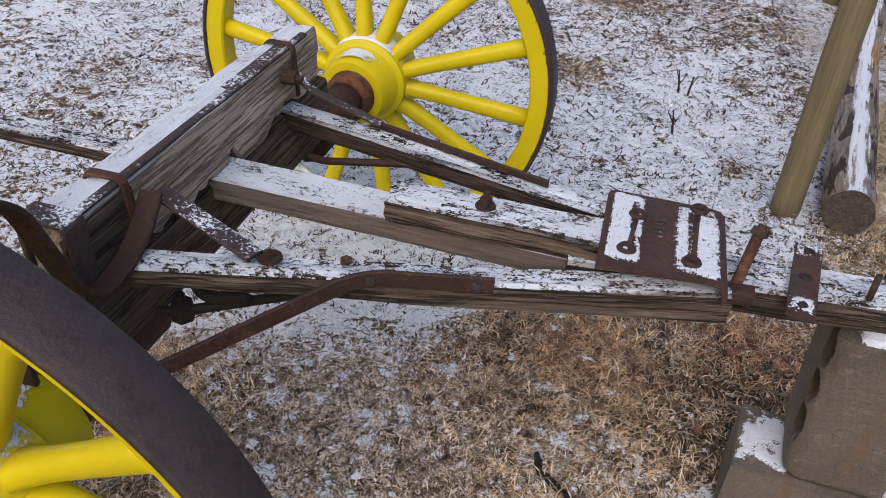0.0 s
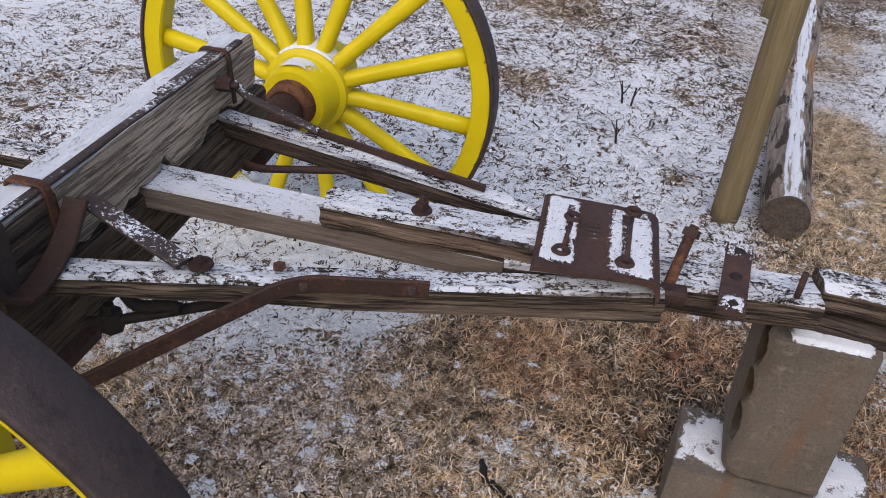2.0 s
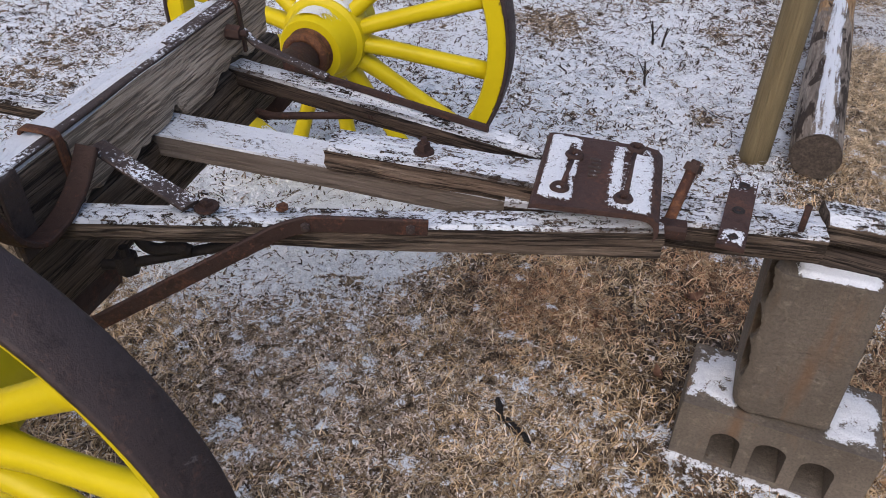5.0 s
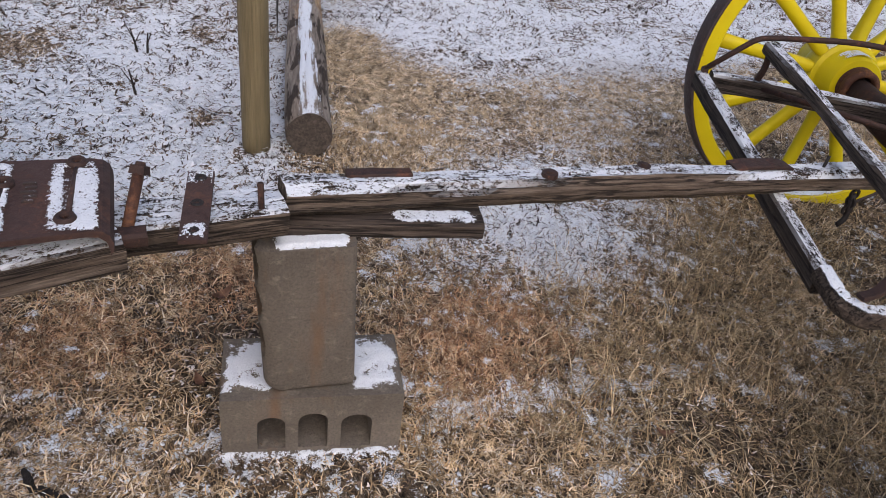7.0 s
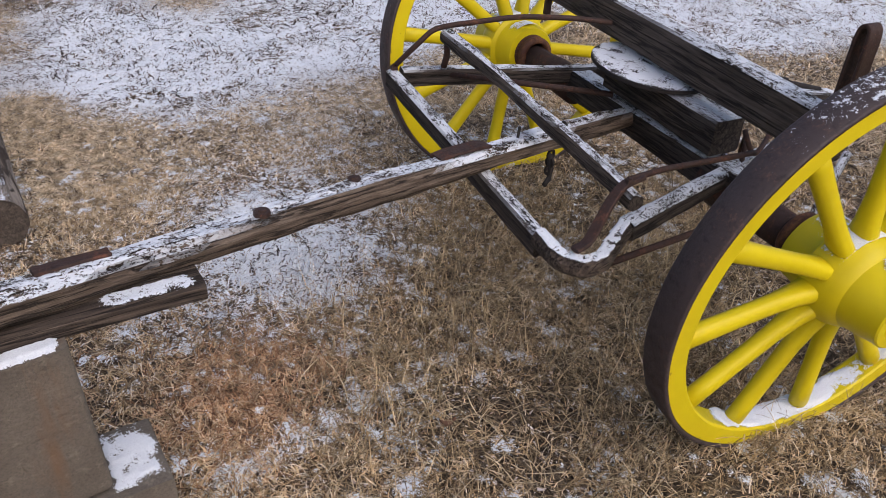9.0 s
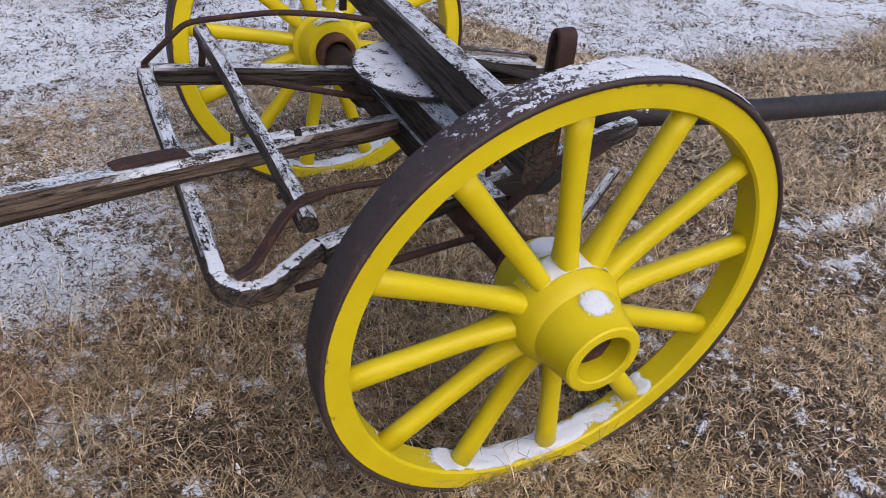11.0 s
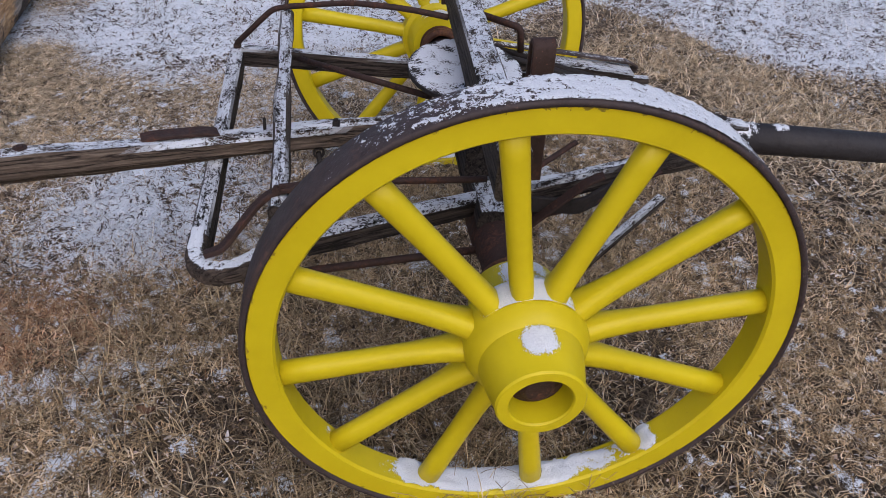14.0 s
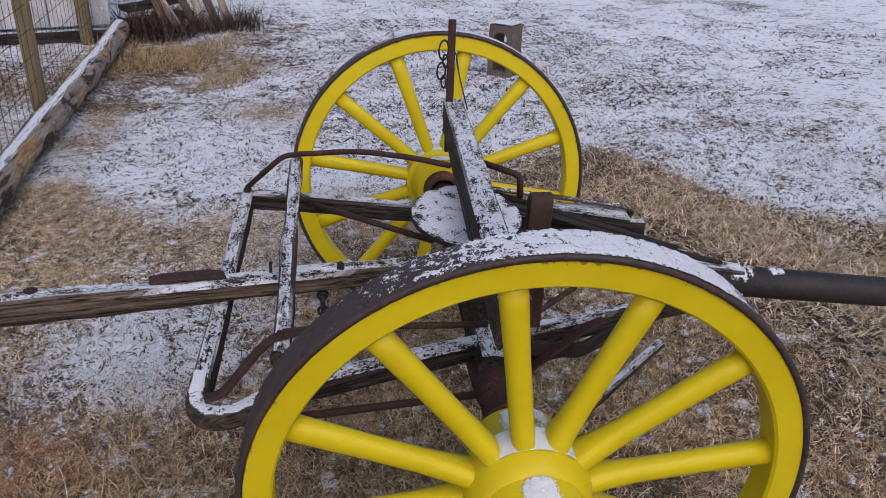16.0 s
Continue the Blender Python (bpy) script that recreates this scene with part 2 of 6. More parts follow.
def ground_material():
    m, n, l, p = material("grass_soil_and_snow")
    v = coords(n, l)
    at = n.new("ShaderNodeAttribute")
    at.attribute_name = "cover"
    big = noise_node(n, l, v, 3.0, 6.0, 0.65)
    mid = noise_node(n, l, v, 26.0, 6.0, 0.72, 0.6)
    fine = noise_node(n, l, v, 78.0, 5.0, 0.7, 0.8)
    straw = noise_node(n, l, coords(n, l, (1, 0.3, 1)), 170.0, 3.0, 0.6, 1.5)
    vor = n.new("ShaderNodeTexVoronoi")
    vor.inputs["Scale"].default_value = 42.0
    l.new(v, vor.inputs["Vector"])
    litter = ramp(n, l, mid, [(0.32, (0.038, 0.027, 0.018)), (0.44, (0.19, 0.135, 0.088)), (0.55, (0.40, 0.305, 0.205)), (0.68, (0.55, 0.46, 0.36))])
    litter = mixc(n, l, 0.85, litter, ramp(n, l, straw, [(0.40, (0.12,)), (0.60, (1.5,))]), "MULTIPLY")
    # darker soil under dense grass, with the shade between blades painted into it
    litter = mixc(n, l, 1.0, litter, ramp(n, l, at.outputs["Fac"], [(0.22, (0.45,)), (0.45, (1.15,))]), "MULTIPLY")
    leafs = mixc(n, l, 0.45, litter, ramp(n, l, vor.outputs["Distance"], [(0.1, (1.2,)), (0.7, (0.45,))]), "MULTIPLY")
    wide = noise_node(n, l, coords(n, l, (1, 1.3, 1)), 11.0, 4.0, 0.6, 0.5)
    k = calc(n, l, "ADD", calc(n, l, "MULTIPLY", mid, 0.42), calc(n, l, "MULTIPLY", fine, 0.38))
    k = calc(n, l, "ADD", k, calc(n, l, "MULTIPLY", wide, 0.20))
    k = calc(n, l, "ADD", k, calc(n, l, "MULTIPLY", calc(n, l, "SUBTRACT", big, 0.5), 0.34))
    thr = calc(n, l, "SUBTRACT", 0.612, calc(n, l, "MULTIPLY", at.outputs["Fac"], 0.186))
    d = calc(n, l, "MULTIPLY", calc(n, l, "SUBTRACT", k, thr), 80.0)
    mask = n.new("ShaderNodeClamp")
    l.new(calc(n, l, "ADD", d, 0.5), mask.inputs["Value"])
    snowc = ramp(n, l, fine, [(0.3, (0.775, 0.81, 0.85)), (0.60, (0.885, 0.92, 0.955))])
    col = mixc(n, l, mask.outputs[0], leafs, snowc)
    l.new(col, p.inputs["Base Color"])
    p.inputs["Roughness"].default_value = 0.9
    p.inputs["Specular IOR Level"].default_value = 0.2
    h = calc(n, l, "ADD", calc(n, l, "MULTIPLY", mid, 0.7), calc(n, l, "MULTIPLY", fine, 0.5))
    h = calc(n, l, "ADD", h, calc(n, l, "MULTIPLY", mask.outputs[0], 0.12))
    bump(n, l, h, 1.0, 0.022, p)
    return m


def blade_material(name, stops, rough=0.7, frost=0.73):
    """Dry blades and leaves, each of its own colour, in lighter and darker tufts whose shading is painted in; frost:
    how little of them is dusted white.
    """
    m, n, l, p = material(name)
    g = n.new("ShaderNodeNewGeometry")
    col = ramp(n, l, g.outputs["Random Per Island"], stops)
    v = coords(n, l)
    a = noise_node(n, l, v, 5.0, 4.0, 0.6)
    tuft = noise_node(n, l, v, 24.0, 3.0, 0.6, 0.4)
    col = mixc(n, l, 0.55, col, ramp(n, l, a, [(0.3, (0.72,)), (0.7, (1.18,))]), "MULTIPLY")
    # tone varied by clump, putting the shading of tufts into the colour
    col = mixc(n, l, 0.85, col, ramp(n, l, tuft, [(0.36, (0.42,)), (0.50, (0.95,)), (0.64, (1.40,))]), "MULTIPLY")
    at = n.new("ShaderNodeAttribute")
    at.attribute_name = "cover"
    w = noise_node(n, l, v, 65.0, 3.0, 0.6)
    k = calc(n, l, "ADD", w, calc(n, l, "MULTIPLY", at.outputs["Fac"], 0.80))
    col = mixc(n, l, ramp(n, l, calc(n, l, "SUBTRACT", k, frost), [(0.16, (0,)), (0.21, (0.85,))]), col, SNOW_COL)
    l.new(col, p.inputs["Base Color"])
    p.inputs["Roughness"].default_value = rough
    p.inputs["Specular IOR Level"].default_value = 0.2
    return m


GREY_WOOD = wood_material("weathered_grey_wood", (0.27, 0.212, 0.162), (0.52, 0.425, 0.335), (0.69, 0.585, 0.48), snow=0.21, fine_amount=0.45, cracks=0.65)
BROWN_WOOD = wood_material("weathered_brown_wood", (0.042, 0.030, 0.022), (0.130, 0.097, 0.072), (0.26, 0.205, 0.158), snow=0.115)
SPLIT_WOOD = wood_material("split_brown_wood", (0.045, 0.030, 0.022), (0.155, 0.108, 0.077), (0.29, 0.22, 0.165), snow=0.13)
HOUND_WOOD = wood_material("dark_brown_hound_wood", (0.022, 0.015, 0.012), (0.078, 0.055, 0.041), (0.155, 0.113, 0.085), snow=0.13)
DARK_WOOD = wood_material("blackened_wood", (0.018, 0.015, 0.013), (0.056, 0.044, 0.037), (0.110, 0.086, 0.070), snow=0.115)
DUSTED_WOOD = wood_material("blackened_wood_dusted", (0.042, 0.033, 0.027), (0.085, 0.066, 0.054), (0.150, 0.120, 0.098), snow=0.11)
BARE_DARK = wood_material("bare_dark_wood", (0.040, 0.030, 0.024), (0.085, 0.064, 0.050), (0.17, 0.13, 0.10))
LUMBER = wood_material("grey_lumber", (0.15, 0.118, 0.095), (0.20, 0.163, 0.135), (0.26, 0.22, 0.185), 0.7, snow=0.18, cracks=0.1, fine_amount=0.4)
BARK = log_material()
END_GRAIN = wood_material("sawn_log_end", (0.05, 0.040, 0.033), (0.085, 0.068, 0.055), (0.12, 0.098, 0.08), 0.5, cracks=0.0)
POST_WOOD = wood_material("tan_treated_post", (0.14, 0.110, 0.058), (0.18, 0.142, 0.077), (0.22, 0.175, 0.095), 0.35, rough=0.75, fine_amount=0.25, cracks=0.15)
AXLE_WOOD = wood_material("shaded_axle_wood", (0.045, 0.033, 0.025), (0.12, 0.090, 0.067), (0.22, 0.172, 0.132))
IRON = iron_material("rusted_iron", (0.042, 0.023, 0.018), (0.125, 0.052, 0.032), 0.02)
PLATE_IRON = iron_material("brown_iron_plate", (0.060, 0.034, 0.028), (0.105, 0.052, 0.036), 0.02)
ORANGE_RUST = iron_material("orange_rust", (0.070, 0.030, 0.018), (0.17, 0.072, 0.032), 0.08)
TYRE_IRON = iron_material("dark_tyre_iron", (0.052, 0.038, 0.037), (0.115, 0.066, 0.052), 0.0, rough=0.55, scale=1.0, scuff=0.6)
BLACK_IRON = iron_material("black_iron", (0.022, 0.018, 0.017), (0.060, 0.032, 0.022), -0.04)
PIPE_BLACK = iron_material("black_painted_pipe", (0.026, 0.024, 0.026), (0.05, 0.04, 0.035), -0.05, rough=0.55)
FROST_IRON = iron_material("frosted_iron", (0.055, 0.040, 0.036), (0.11, 0.065, 0.045), 0.0, frost=0.03)
YELLOW = yellow_material()
RIM_YELLOW = yellow_material("chipped_yellow_paint", 0.528)
SNOW = snow_material()
CONCRETE = concrete_material("tan_concrete", (0.168, 0.141, 0.112))
FAR_CONCRETE = concrete_material("grey_concrete", (0.14, 0.118, 0.098))
GROUND = ground_material()
STRAW = blade_material("dry_grass", [(0.0, (0.07, 0.042, 0.022)), (0.25, (0.30, 0.20, 0.105)), (0.60, (0.555, 0.40, 0.225)), (0.90, (0.71, 0.57, 0.39)), (1.0, (0.76, 0.67, 0.52))])
RUST_STRAW = blade_material("rusty_dry_grass", [(0.0, (0.075, 0.034, 0.020)), (0.3, (0.31, 0.165, 0.086)), (0.7, (0.50, 0.315, 0.175)), (1.0, (0.64, 0.48, 0.32))])
STRAW_DULL = blade_material("matted_dry_grass", [(0.0, (0.15, 0.10, 0.058)), (0.3, (0.43, 0.32, 0.19)), (0.7, (0.62, 0.49, 0.32)), (1.0, (0.76, 0.65, 0.49))])
LONG_STRAW = blade_material("long_olive_grass", [(0.0, (0.070, 0.048, 0.025)), (0.3, (0.23, 0.163, 0.088)), (0.7, (0.40, 0.300, 0.170)), (1.0, (0.60, 0.49, 0.32))], frost=0.85)
GOLD_STRAW = blade_material("long_golden_grass", [(0.0, (0.16, 0.100, 0.050)), (0.4, (0.38, 0.265, 0.135)), (1.0, (0.60, 0.465, 0.27))], frost=1.4)
TAN_CRUMB = blade_material("tan_crumbs", [(0.0, (0.10, 0.070, 0.050)), (0.3, (0.30, 0.222, 0.165)), (0.7, (0.52, 0.42, 0.335)), (1.0, (0.72, 0.64, 0.56))], frost=0.76)
LEAF = blade_material("dead_leaves", [(0.0, (0.030, 0.021, 0.016)), (0.40, (0.11, 0.075, 0.055)), (0.58, (0.32, 0.235, 0.18)), (0.75, (0.54, 0.44, 0.375)), (0.9, (0.72, 0.68, 0.66))], frost=0.80)
DARK_LEAF = blade_material("dark_leaf_bits", [(0.0, (0.022, 0.016, 0.013)), (0.5, (0.065, 0.045, 0.034)), (1.0, (0.19, 0.135, 0.10))], frost=1.6)
BROWN_LEAF = blade_material("brown_dead_leaf", [(0.0, (0.20, 0.10, 0.065)), (1.0, (0.34, 0.20, 0.13))])
WIRE = iron_material("dark_fence_wire", (0.03, 0.028, 0.027), (0.06, 0.05, 0.04), -0.05)
CHAR = iron_material("charred_wood", (0.014, 0.012, 0.011), (0.045, 0.034, 0.028), -0.03, rough=0.9)
WHITE_WALL = concrete_material("white_siding", (0.62, 0.63, 0.66))


# ---------------------------------------------------------------- builders
def empty(name, at=(0, 0, 0)):
    ob = new(name)
    ob.location = at
    ob.empty_display_size = 0.1
    return ob


def part(name, bm, mat, parent=None, label="", m=None, smooth=False):
    me = bpy.data.meshes.new(name)
    bm.normal_update()
    bm.to_mesh(me)
    bm.free()
    me.materials.append(mat)
    if smooth:
        me.polygons.foreach_set("use_smooth", [True] * len(me.polygons))
    ob = new(name, me)
    if m is not None:
        ob.matrix_basis = m
    if parent is not None:
        ob.parent = parent
    return tagged(ob, label)


def mesh_part(name, verts, faces, mat, parent=None, label="", m=None, smooth=False):
    me = bpy.data.meshes.new(name)
    me.from_pydata([tuple(v) for v in verts], [], faces)
    me.update()
    me.materials.append(mat)
    if smooth:
        me.polygons.foreach_set("use_smooth", [True] * len(me.polygons))
    ob = new(name, me)
    if m is not None:
        ob.matrix_basis = m
    if parent is not None:
        ob.parent = parent
    return tagged(ob, label)


def frame_from(p0, p1, up=(0, 0, 1)):
    """Matrix with x from p0 towards p1, z as near to up as it can be."""
    p0, p1 = Vector(p0), Vector(p1)
    x = (p1 - p0).normalized()
    y = Vector(up).cross(x).normalized()
    z = x.cross(y)
    m = Matrix((x, y, z)).transposed().to_4x4()
    m.translation = p0
    return m, (p1 - p0).length


def loft(sections, closed_ends=True):
    """Mesh from rings of equal point count."""
    bm = bmesh.new()
    rings = [[bm.verts.new(p) for p in s] for s in sections]
    k = len(rings[0])
    for a, b in zip(rings, rings[1:]):
        for i in range(k):
            bm.faces.new((a[i], a[(i + 1) % k], b[(i + 1) % k], b[i]))
    if closed_ends:
        bm.faces.new(rings[0][::-1])
        bm.faces.new(rings[-1])
    bmesh.ops.recalc_face_normals(bm, faces=bm.faces)
    return bm


def beam(name, p0, p1, w, h, mat, parent, label="", up=(0, 0, 1), w1=None, h1=None, wear=0.003, chamfer=0.006, ragged=(0, 0), seed=0.0, step=0.03, bow=None, torn=0.0, under=0.0):
    """A worn timber whose top centre line runs from p0 to p1; grain along its own x; under: how far its foot is rotted in."""
    m, length = frame_from(p0, p1, up)
    w1, h1 = w1 or w, h1 or h
    count = max(2, int(length / step))
    sections = []
    for i in range(count + 1):
        f = i / count
        x = f * length
        ww, hh = w + (w1 - w) * f, h + (h1 - h) * f
        dz = bow(f) if bow else 0.0
        ring = []
        c = min(chamfer, ww * 0.2, hh * 0.2)
        prof = []
        per = 5
        for j in range(per + 1):
            prof.append((-ww / 2 + c + (ww - 2 * c) * j / per, 0.0))
        u = under * (1.0 + 0.5 * noise.noise(Vector((x * 2.2, seed, 4))))
        prof += [(ww / 2, -c), (ww / 2, -hh * 0.35), (ww / 2, -hh * 0.66), (ww / 2 - u, -hh + c)]
        prof += [(ww / 2 - c - u, -hh), (0, -hh), (-ww / 2 + c + u, -hh)]
        prof += [(-ww / 2 + u, -hh + c), (-ww / 2, -hh * 0.66), (-ww / 2, -hh * 0.35), (-ww / 2, -c)]
        for j, (y, z) in enumerate(prof):
            q = Vector((x * 3.0 + seed, y * 55 + seed * 2, z * 55))
            d = noise.noise(q) * wear + noise.noise(Vector((x * 9 + seed, y * 20, z * 20 + 5))) * wear * 0.6
            s = math.hypot(y, z + hh / 2) or 1
            ex = 0.0
            if i == 0 and ragged[0]:
                ex = -abs(noise.noise(Vector((y * 60, z * 60, seed)))) * ragged[0]
            if i == count and ragged[1]:
                ex = abs(noise.noise(Vector((y * 60, z * 60, seed + 9)))) * ragged[1] * 2 - ragged[1]
            if torn and z < -hh * 0.5:
                dz_ = torn * max(0.0, noise.noise(Vector((x * 11 + seed, 3.3, 0))) + 0.5 * noise.noise(Vector((x * 31 + seed, 1.3, 0))) + 0.15)
                ring.append((x + ex, y + d * y / s, z + dz + dz_))
                continue
            ring.append((x + ex, y + d * y / s, z + dz + d * (z + hh / 2) / s))
        sections.append(ring)
    return part(name, loft(sections), mat, parent, label, m)


def rounded(points, radius=0.02, k=4):
    """A polyline with its corners rounded."""
    pts = [Vector(p) for p in points]
    out = [pts[0]]
    for a, b, c in zip(pts, pts[1:], pts[2:]):
        r = min(radius, (a - b).length * 0.45, (c - b).length * 0.45)
        s, e = b + (a - b).normalized() * r, b + (c - b).normalized() * r
        for i in range(k + 1):
            f = i / k
            out.append(s * (1 - f) ** 2 + b * 2 * f * (1 - f) + e * f ** 2)
    out.append(pts[-1])
    return out


def sweep(points, prof, side=None):
    """Rings of the profile (across, up) along the points; side fixes the across direction."""
    pts = [Vector(p) for p in points]
    rings = []
    for i, p in enumerate(pts):
        d = (pts[min(i + 1, len(pts) - 1)] - pts[max(i - 1, 0)]).normalized()
        s = Vector(side) if side is not None else Vector((0, 0, 1)).cross(d)
        if s.length < 1e-3:
            s = Vector((1, 0, 0))
        s = (s - d * s.dot(d)).normalized()
        u = d.cross(s)
        rings.append([p + s * a + u * b for a, b in prof])
    return rings


def strap(name, points, w, t, side, mat, parent, label="", radius=0.02):
    c = min(t * 0.3, 0.002)
    prof = [(-w / 2 + c, -t / 2), (w / 2 - c, -t / 2), (w / 2, -t / 2 + c), (w / 2, t / 2 - c), (w / 2 - c, t / 2), (-w / 2 + c, t / 2), (-w / 2, t / 2 - c), (-w / 2, -t / 2 + c)]
    return part(name, loft(sweep(rounded(points, radius), prof, side)), mat, parent, label)


def rod(name, points, r, mat, parent, label="", radius=0.03, r1=None, sides=12):
    pts = rounded(points, radius)
    rings = []
    for i, ring in enumerate(sweep(pts, [(math.cos(a) * r, math.sin(a) * r) for a in np.linspace(0, 2 * np.pi, sides, endpoint=False)])):
        f = i / (len(pts) - 1)
        k = 1 + ((r1 or r) / r - 1) * f
        rings.append([pts[i] + (q - pts[i]) * k for q in ring])
    return part(name, loft(rings), mat, parent, label, smooth=True)


def lathe(profile, segments=48):
    """Turn a closed profile of (radius, y) about the y axis."""
    bm = bmesh.new()
    rings = []
    for i in range(segments):
        a = 2 * math.pi * i / segments
        rings.append([bm.verts.new((r * math.sin(a), y, r * math.cos(a))) for r, y in profile])
    k = len(profile)
    for i in range(segments):
        a, b = rings[i], rings[(i + 1) % segments]
        for j in range(k):
            bm.faces.new((a[j], a[(j + 1) % k], b[(j + 1) % k], b[j]))
    bmesh.ops.recalc_face_normals(bm, faces=bm.faces)
    return bm


def soften(bm, angle=0.6):
    """Smooth shading that keeps edges sharper than the angle."""
    bm.normal_update()
    for f in bm.faces:
        f.smooth = True
    for e in bm.edges:
        e.smooth = len(e.link_faces) == 2 and e.calc_face_angle(0.0) < angle


def bolt(name, at, r, h, parent, mat=None, sides=6, axis=(0, 0, 1), washer=0.0, label="", turn=0.3):
    bm = bmesh.new()
    q = Vector((0, 0, 1)).rotation_difference(Vector(axis)).to_matrix().to_4x4()
    if washer:
        bmesh.ops.create_cone(bm, cap_ends=True, segments=16, radius1=washer, radius2=washer * 0.94, depth=0.004, matrix=Matrix.Translation((0, 0, 0.002)))
    bmesh.ops.create_cone(bm, cap_ends=True, segments=sides, radius1=r, radius2=r * 0.92, depth=h, matrix=Matrix.Translation((0, 0, h / 2)) @ Matrix.Rotation(turn, 4, "Z"))
    bmesh.ops.create_cone(bm, cap_ends=True, segments=8, radius1=r * 0.5, radius2=r * 0.42, depth=h * 0.5, matrix=Matrix.Translation((0, 0, h * 1.2)))
    return part(name, bm, mat or IRON, parent, label, Matrix.Translation(at) @ q)


def snow_sheet(name, nu, nv, at, thick, parent, label="", m=None, mat=None):
    """Snow lying on a surface: at(u, v) gives place and outward normal, thick(u, v) its depth; nothing is built where that is not positive."""
    H = [[thick(i / nu, j / nv) for j in range(nv + 1)] for i in range(nu + 1)]
    verts, faces, idx, depths = [], [], {}, []

    def vert(i, j):
        if (i, j) not in idx:
            p, nn = at(i / nu, j / nv)
            idx[i, j] = len(verts)
            verts.append(Vector(p) + Vector(nn) * (max(H[i][j], 0.0) + 0.0006))
            depths.append(min(max(H[i][j], 0.0) / 0.006, 1.0))
        return idx[i, j]

    for i in range(nu):
        for j in range(nv):
            hs = (H[i][j], H[i + 1][j], H[i + 1][j + 1], H[i][j + 1])
            if any(h > 0 for h in hs):
                faces.append((vert(i, j), vert(i + 1, j), vert(i + 1, j + 1), vert(i, j + 1)))
    if not faces:
        return None
    ob = mesh_part(name, verts, faces, mat or SNOW, parent, label, m, smooth=True)
    ob.data.attributes.new("depth", "FLOAT", "POINT").data.foreach_set("value", depths)
    return ob


def fbm(x, y, z=0.0):
    return noise.noise(Vector((x, y, z))) + 0.5 * noise.noise(Vector((x * 2.1, y * 2.1, z + 7))) + 0.25 * noise.noise(Vector((x * 4.3, y * 4.3, z + 13)))


# ---------------------------------------------------------------- ground
SNOW_EDGE_X = (-6, -3, -1.3, -0.8, -0.3, 0.3, 0.75, 1.4, 1.9, 2.6, 3.2, 3.66, 3.92, 4.06, 4.16, 4.32, 4.62, 5.5, 8)
SNOW_EDGE_Y = (0.6, 0.5, 0.28, 0.32, 1.0, 0.85, 2.5, 1.95, 1.95, 1.80, 1.85, 2.05, 2.05, 1.65, 1.05, 0.80, 0.54, 0.20, 0.0)
PATCHES = (
    (1.15, 0.65, 0.40, 0.50), (0.1, 1.9, 0.7, 0.16), (0.18, 1.63, 0.08, -0.6), (0.28, 2.45, 0.10, -0.4), (-0.25, 0.47, 0.26, -0.50), (-0.42, 3.5, 0.34, -0.55), (-0.5, 2.35, 0.26, -0.45),
    (-0.70, 0.12, 0.50, 0.03), (-0.92, -0.08, 0.32, 0.07), (2.28, 3.35, 0.34, -0.46), (1.58, 2.95, 0.38, 0.30), (1.85, 2.6, 0.30, 0.25), (2.15, 4.4, 0.30, 0.15), (1.24, 3.5, 0.14, -0.35), (0.82, 1.75, 0.18, -0.25), (0.97, 2.4, 0.20, -0.40), (1.4, 0.95, 0.4, 0.14), (1.12, 3.1, 0.25, -0.45), (1.28, 3.9, 0.30, -0.45), (0.42, 3.2, 0.42, -0.35), (0.55, 4.5, 0.55, -0.50), (1.75, 5.1, 0.62, -0.70), (2.5, 4.7, 0.5, -0.25), (3.3, 1.5, 0.45, -0.25), (2.9, 6.0, 0.5, -0.35),
    (1.25, 0.0, 0.5, -0.22), (1.6, 2.3, 0.60, 0.06), (1.9, 1.5, 0.45, 0.12), (-2.7, 1.4, 0.8, -0.16), (1.5, 1.2, 0.55, 0.06), (0.9, -0.15, 0.2, 0.12),
    (-1.2, 0.65, 0.3, 0.18), (2.3, -0.75, 0.9, -0.16), (-0.28, 0.05, 0.26, 0.14), (0.02, 0.42, 0.20, -0.25),
)
# shallow wheel ruts that hold snow: start, end and strength
RUTS = ((0.45, 0.01, 1.65, -0.06, 0.26), (3.3, -0.66, 6.0, -1.74, 0.40), (3.2, -0.86, 6.0, -1.98, 0.34))


def cover(x, y):
    """How much of the ground is under snow, 0 to 1."""
    x, y = np.asarray(x, float), np.asarray(y, float)
    edge = np.interp(x, SNOW_EDGE_X, SNOW_EDGE_Y)
    f = np.clip((y - edge) / 0.58 + 0.5, 0, 1)
    s = 0.27 + 0.54 * f * f * (3 - 2 * f)
    for px, py, r, a in PATCHES:
        s = s + a * np.exp(-((x - px) ** 2 + (y - py) ** 2) / (r * r))
    s = s + 0.10 * np.clip((x - 1.6) / 1.2, 0, 1) * np.clip((y - 2.2) / 0.8, 0, 1)
    for x0, y0, x1, y1, a in RUTS:
        L = math.hypot(x1 - x0, y1 - y0)
        along = ((x - x0) * (x1 - x0) + (y - y0) * (y1 - y0)) / L
        off = ((y - y0) * (x1 - x0) - (x - x0) * (y1 - y0)) / L + 0.03 * np.sin(along * 7)
        s = s + a * np.exp(-(off / 0.045) ** 2) * np.clip(along / 0.1, 0, 1) * np.clip((L - along) / 0.1, 0, 1)
    return np.clip(s, 0.03, 0.95)


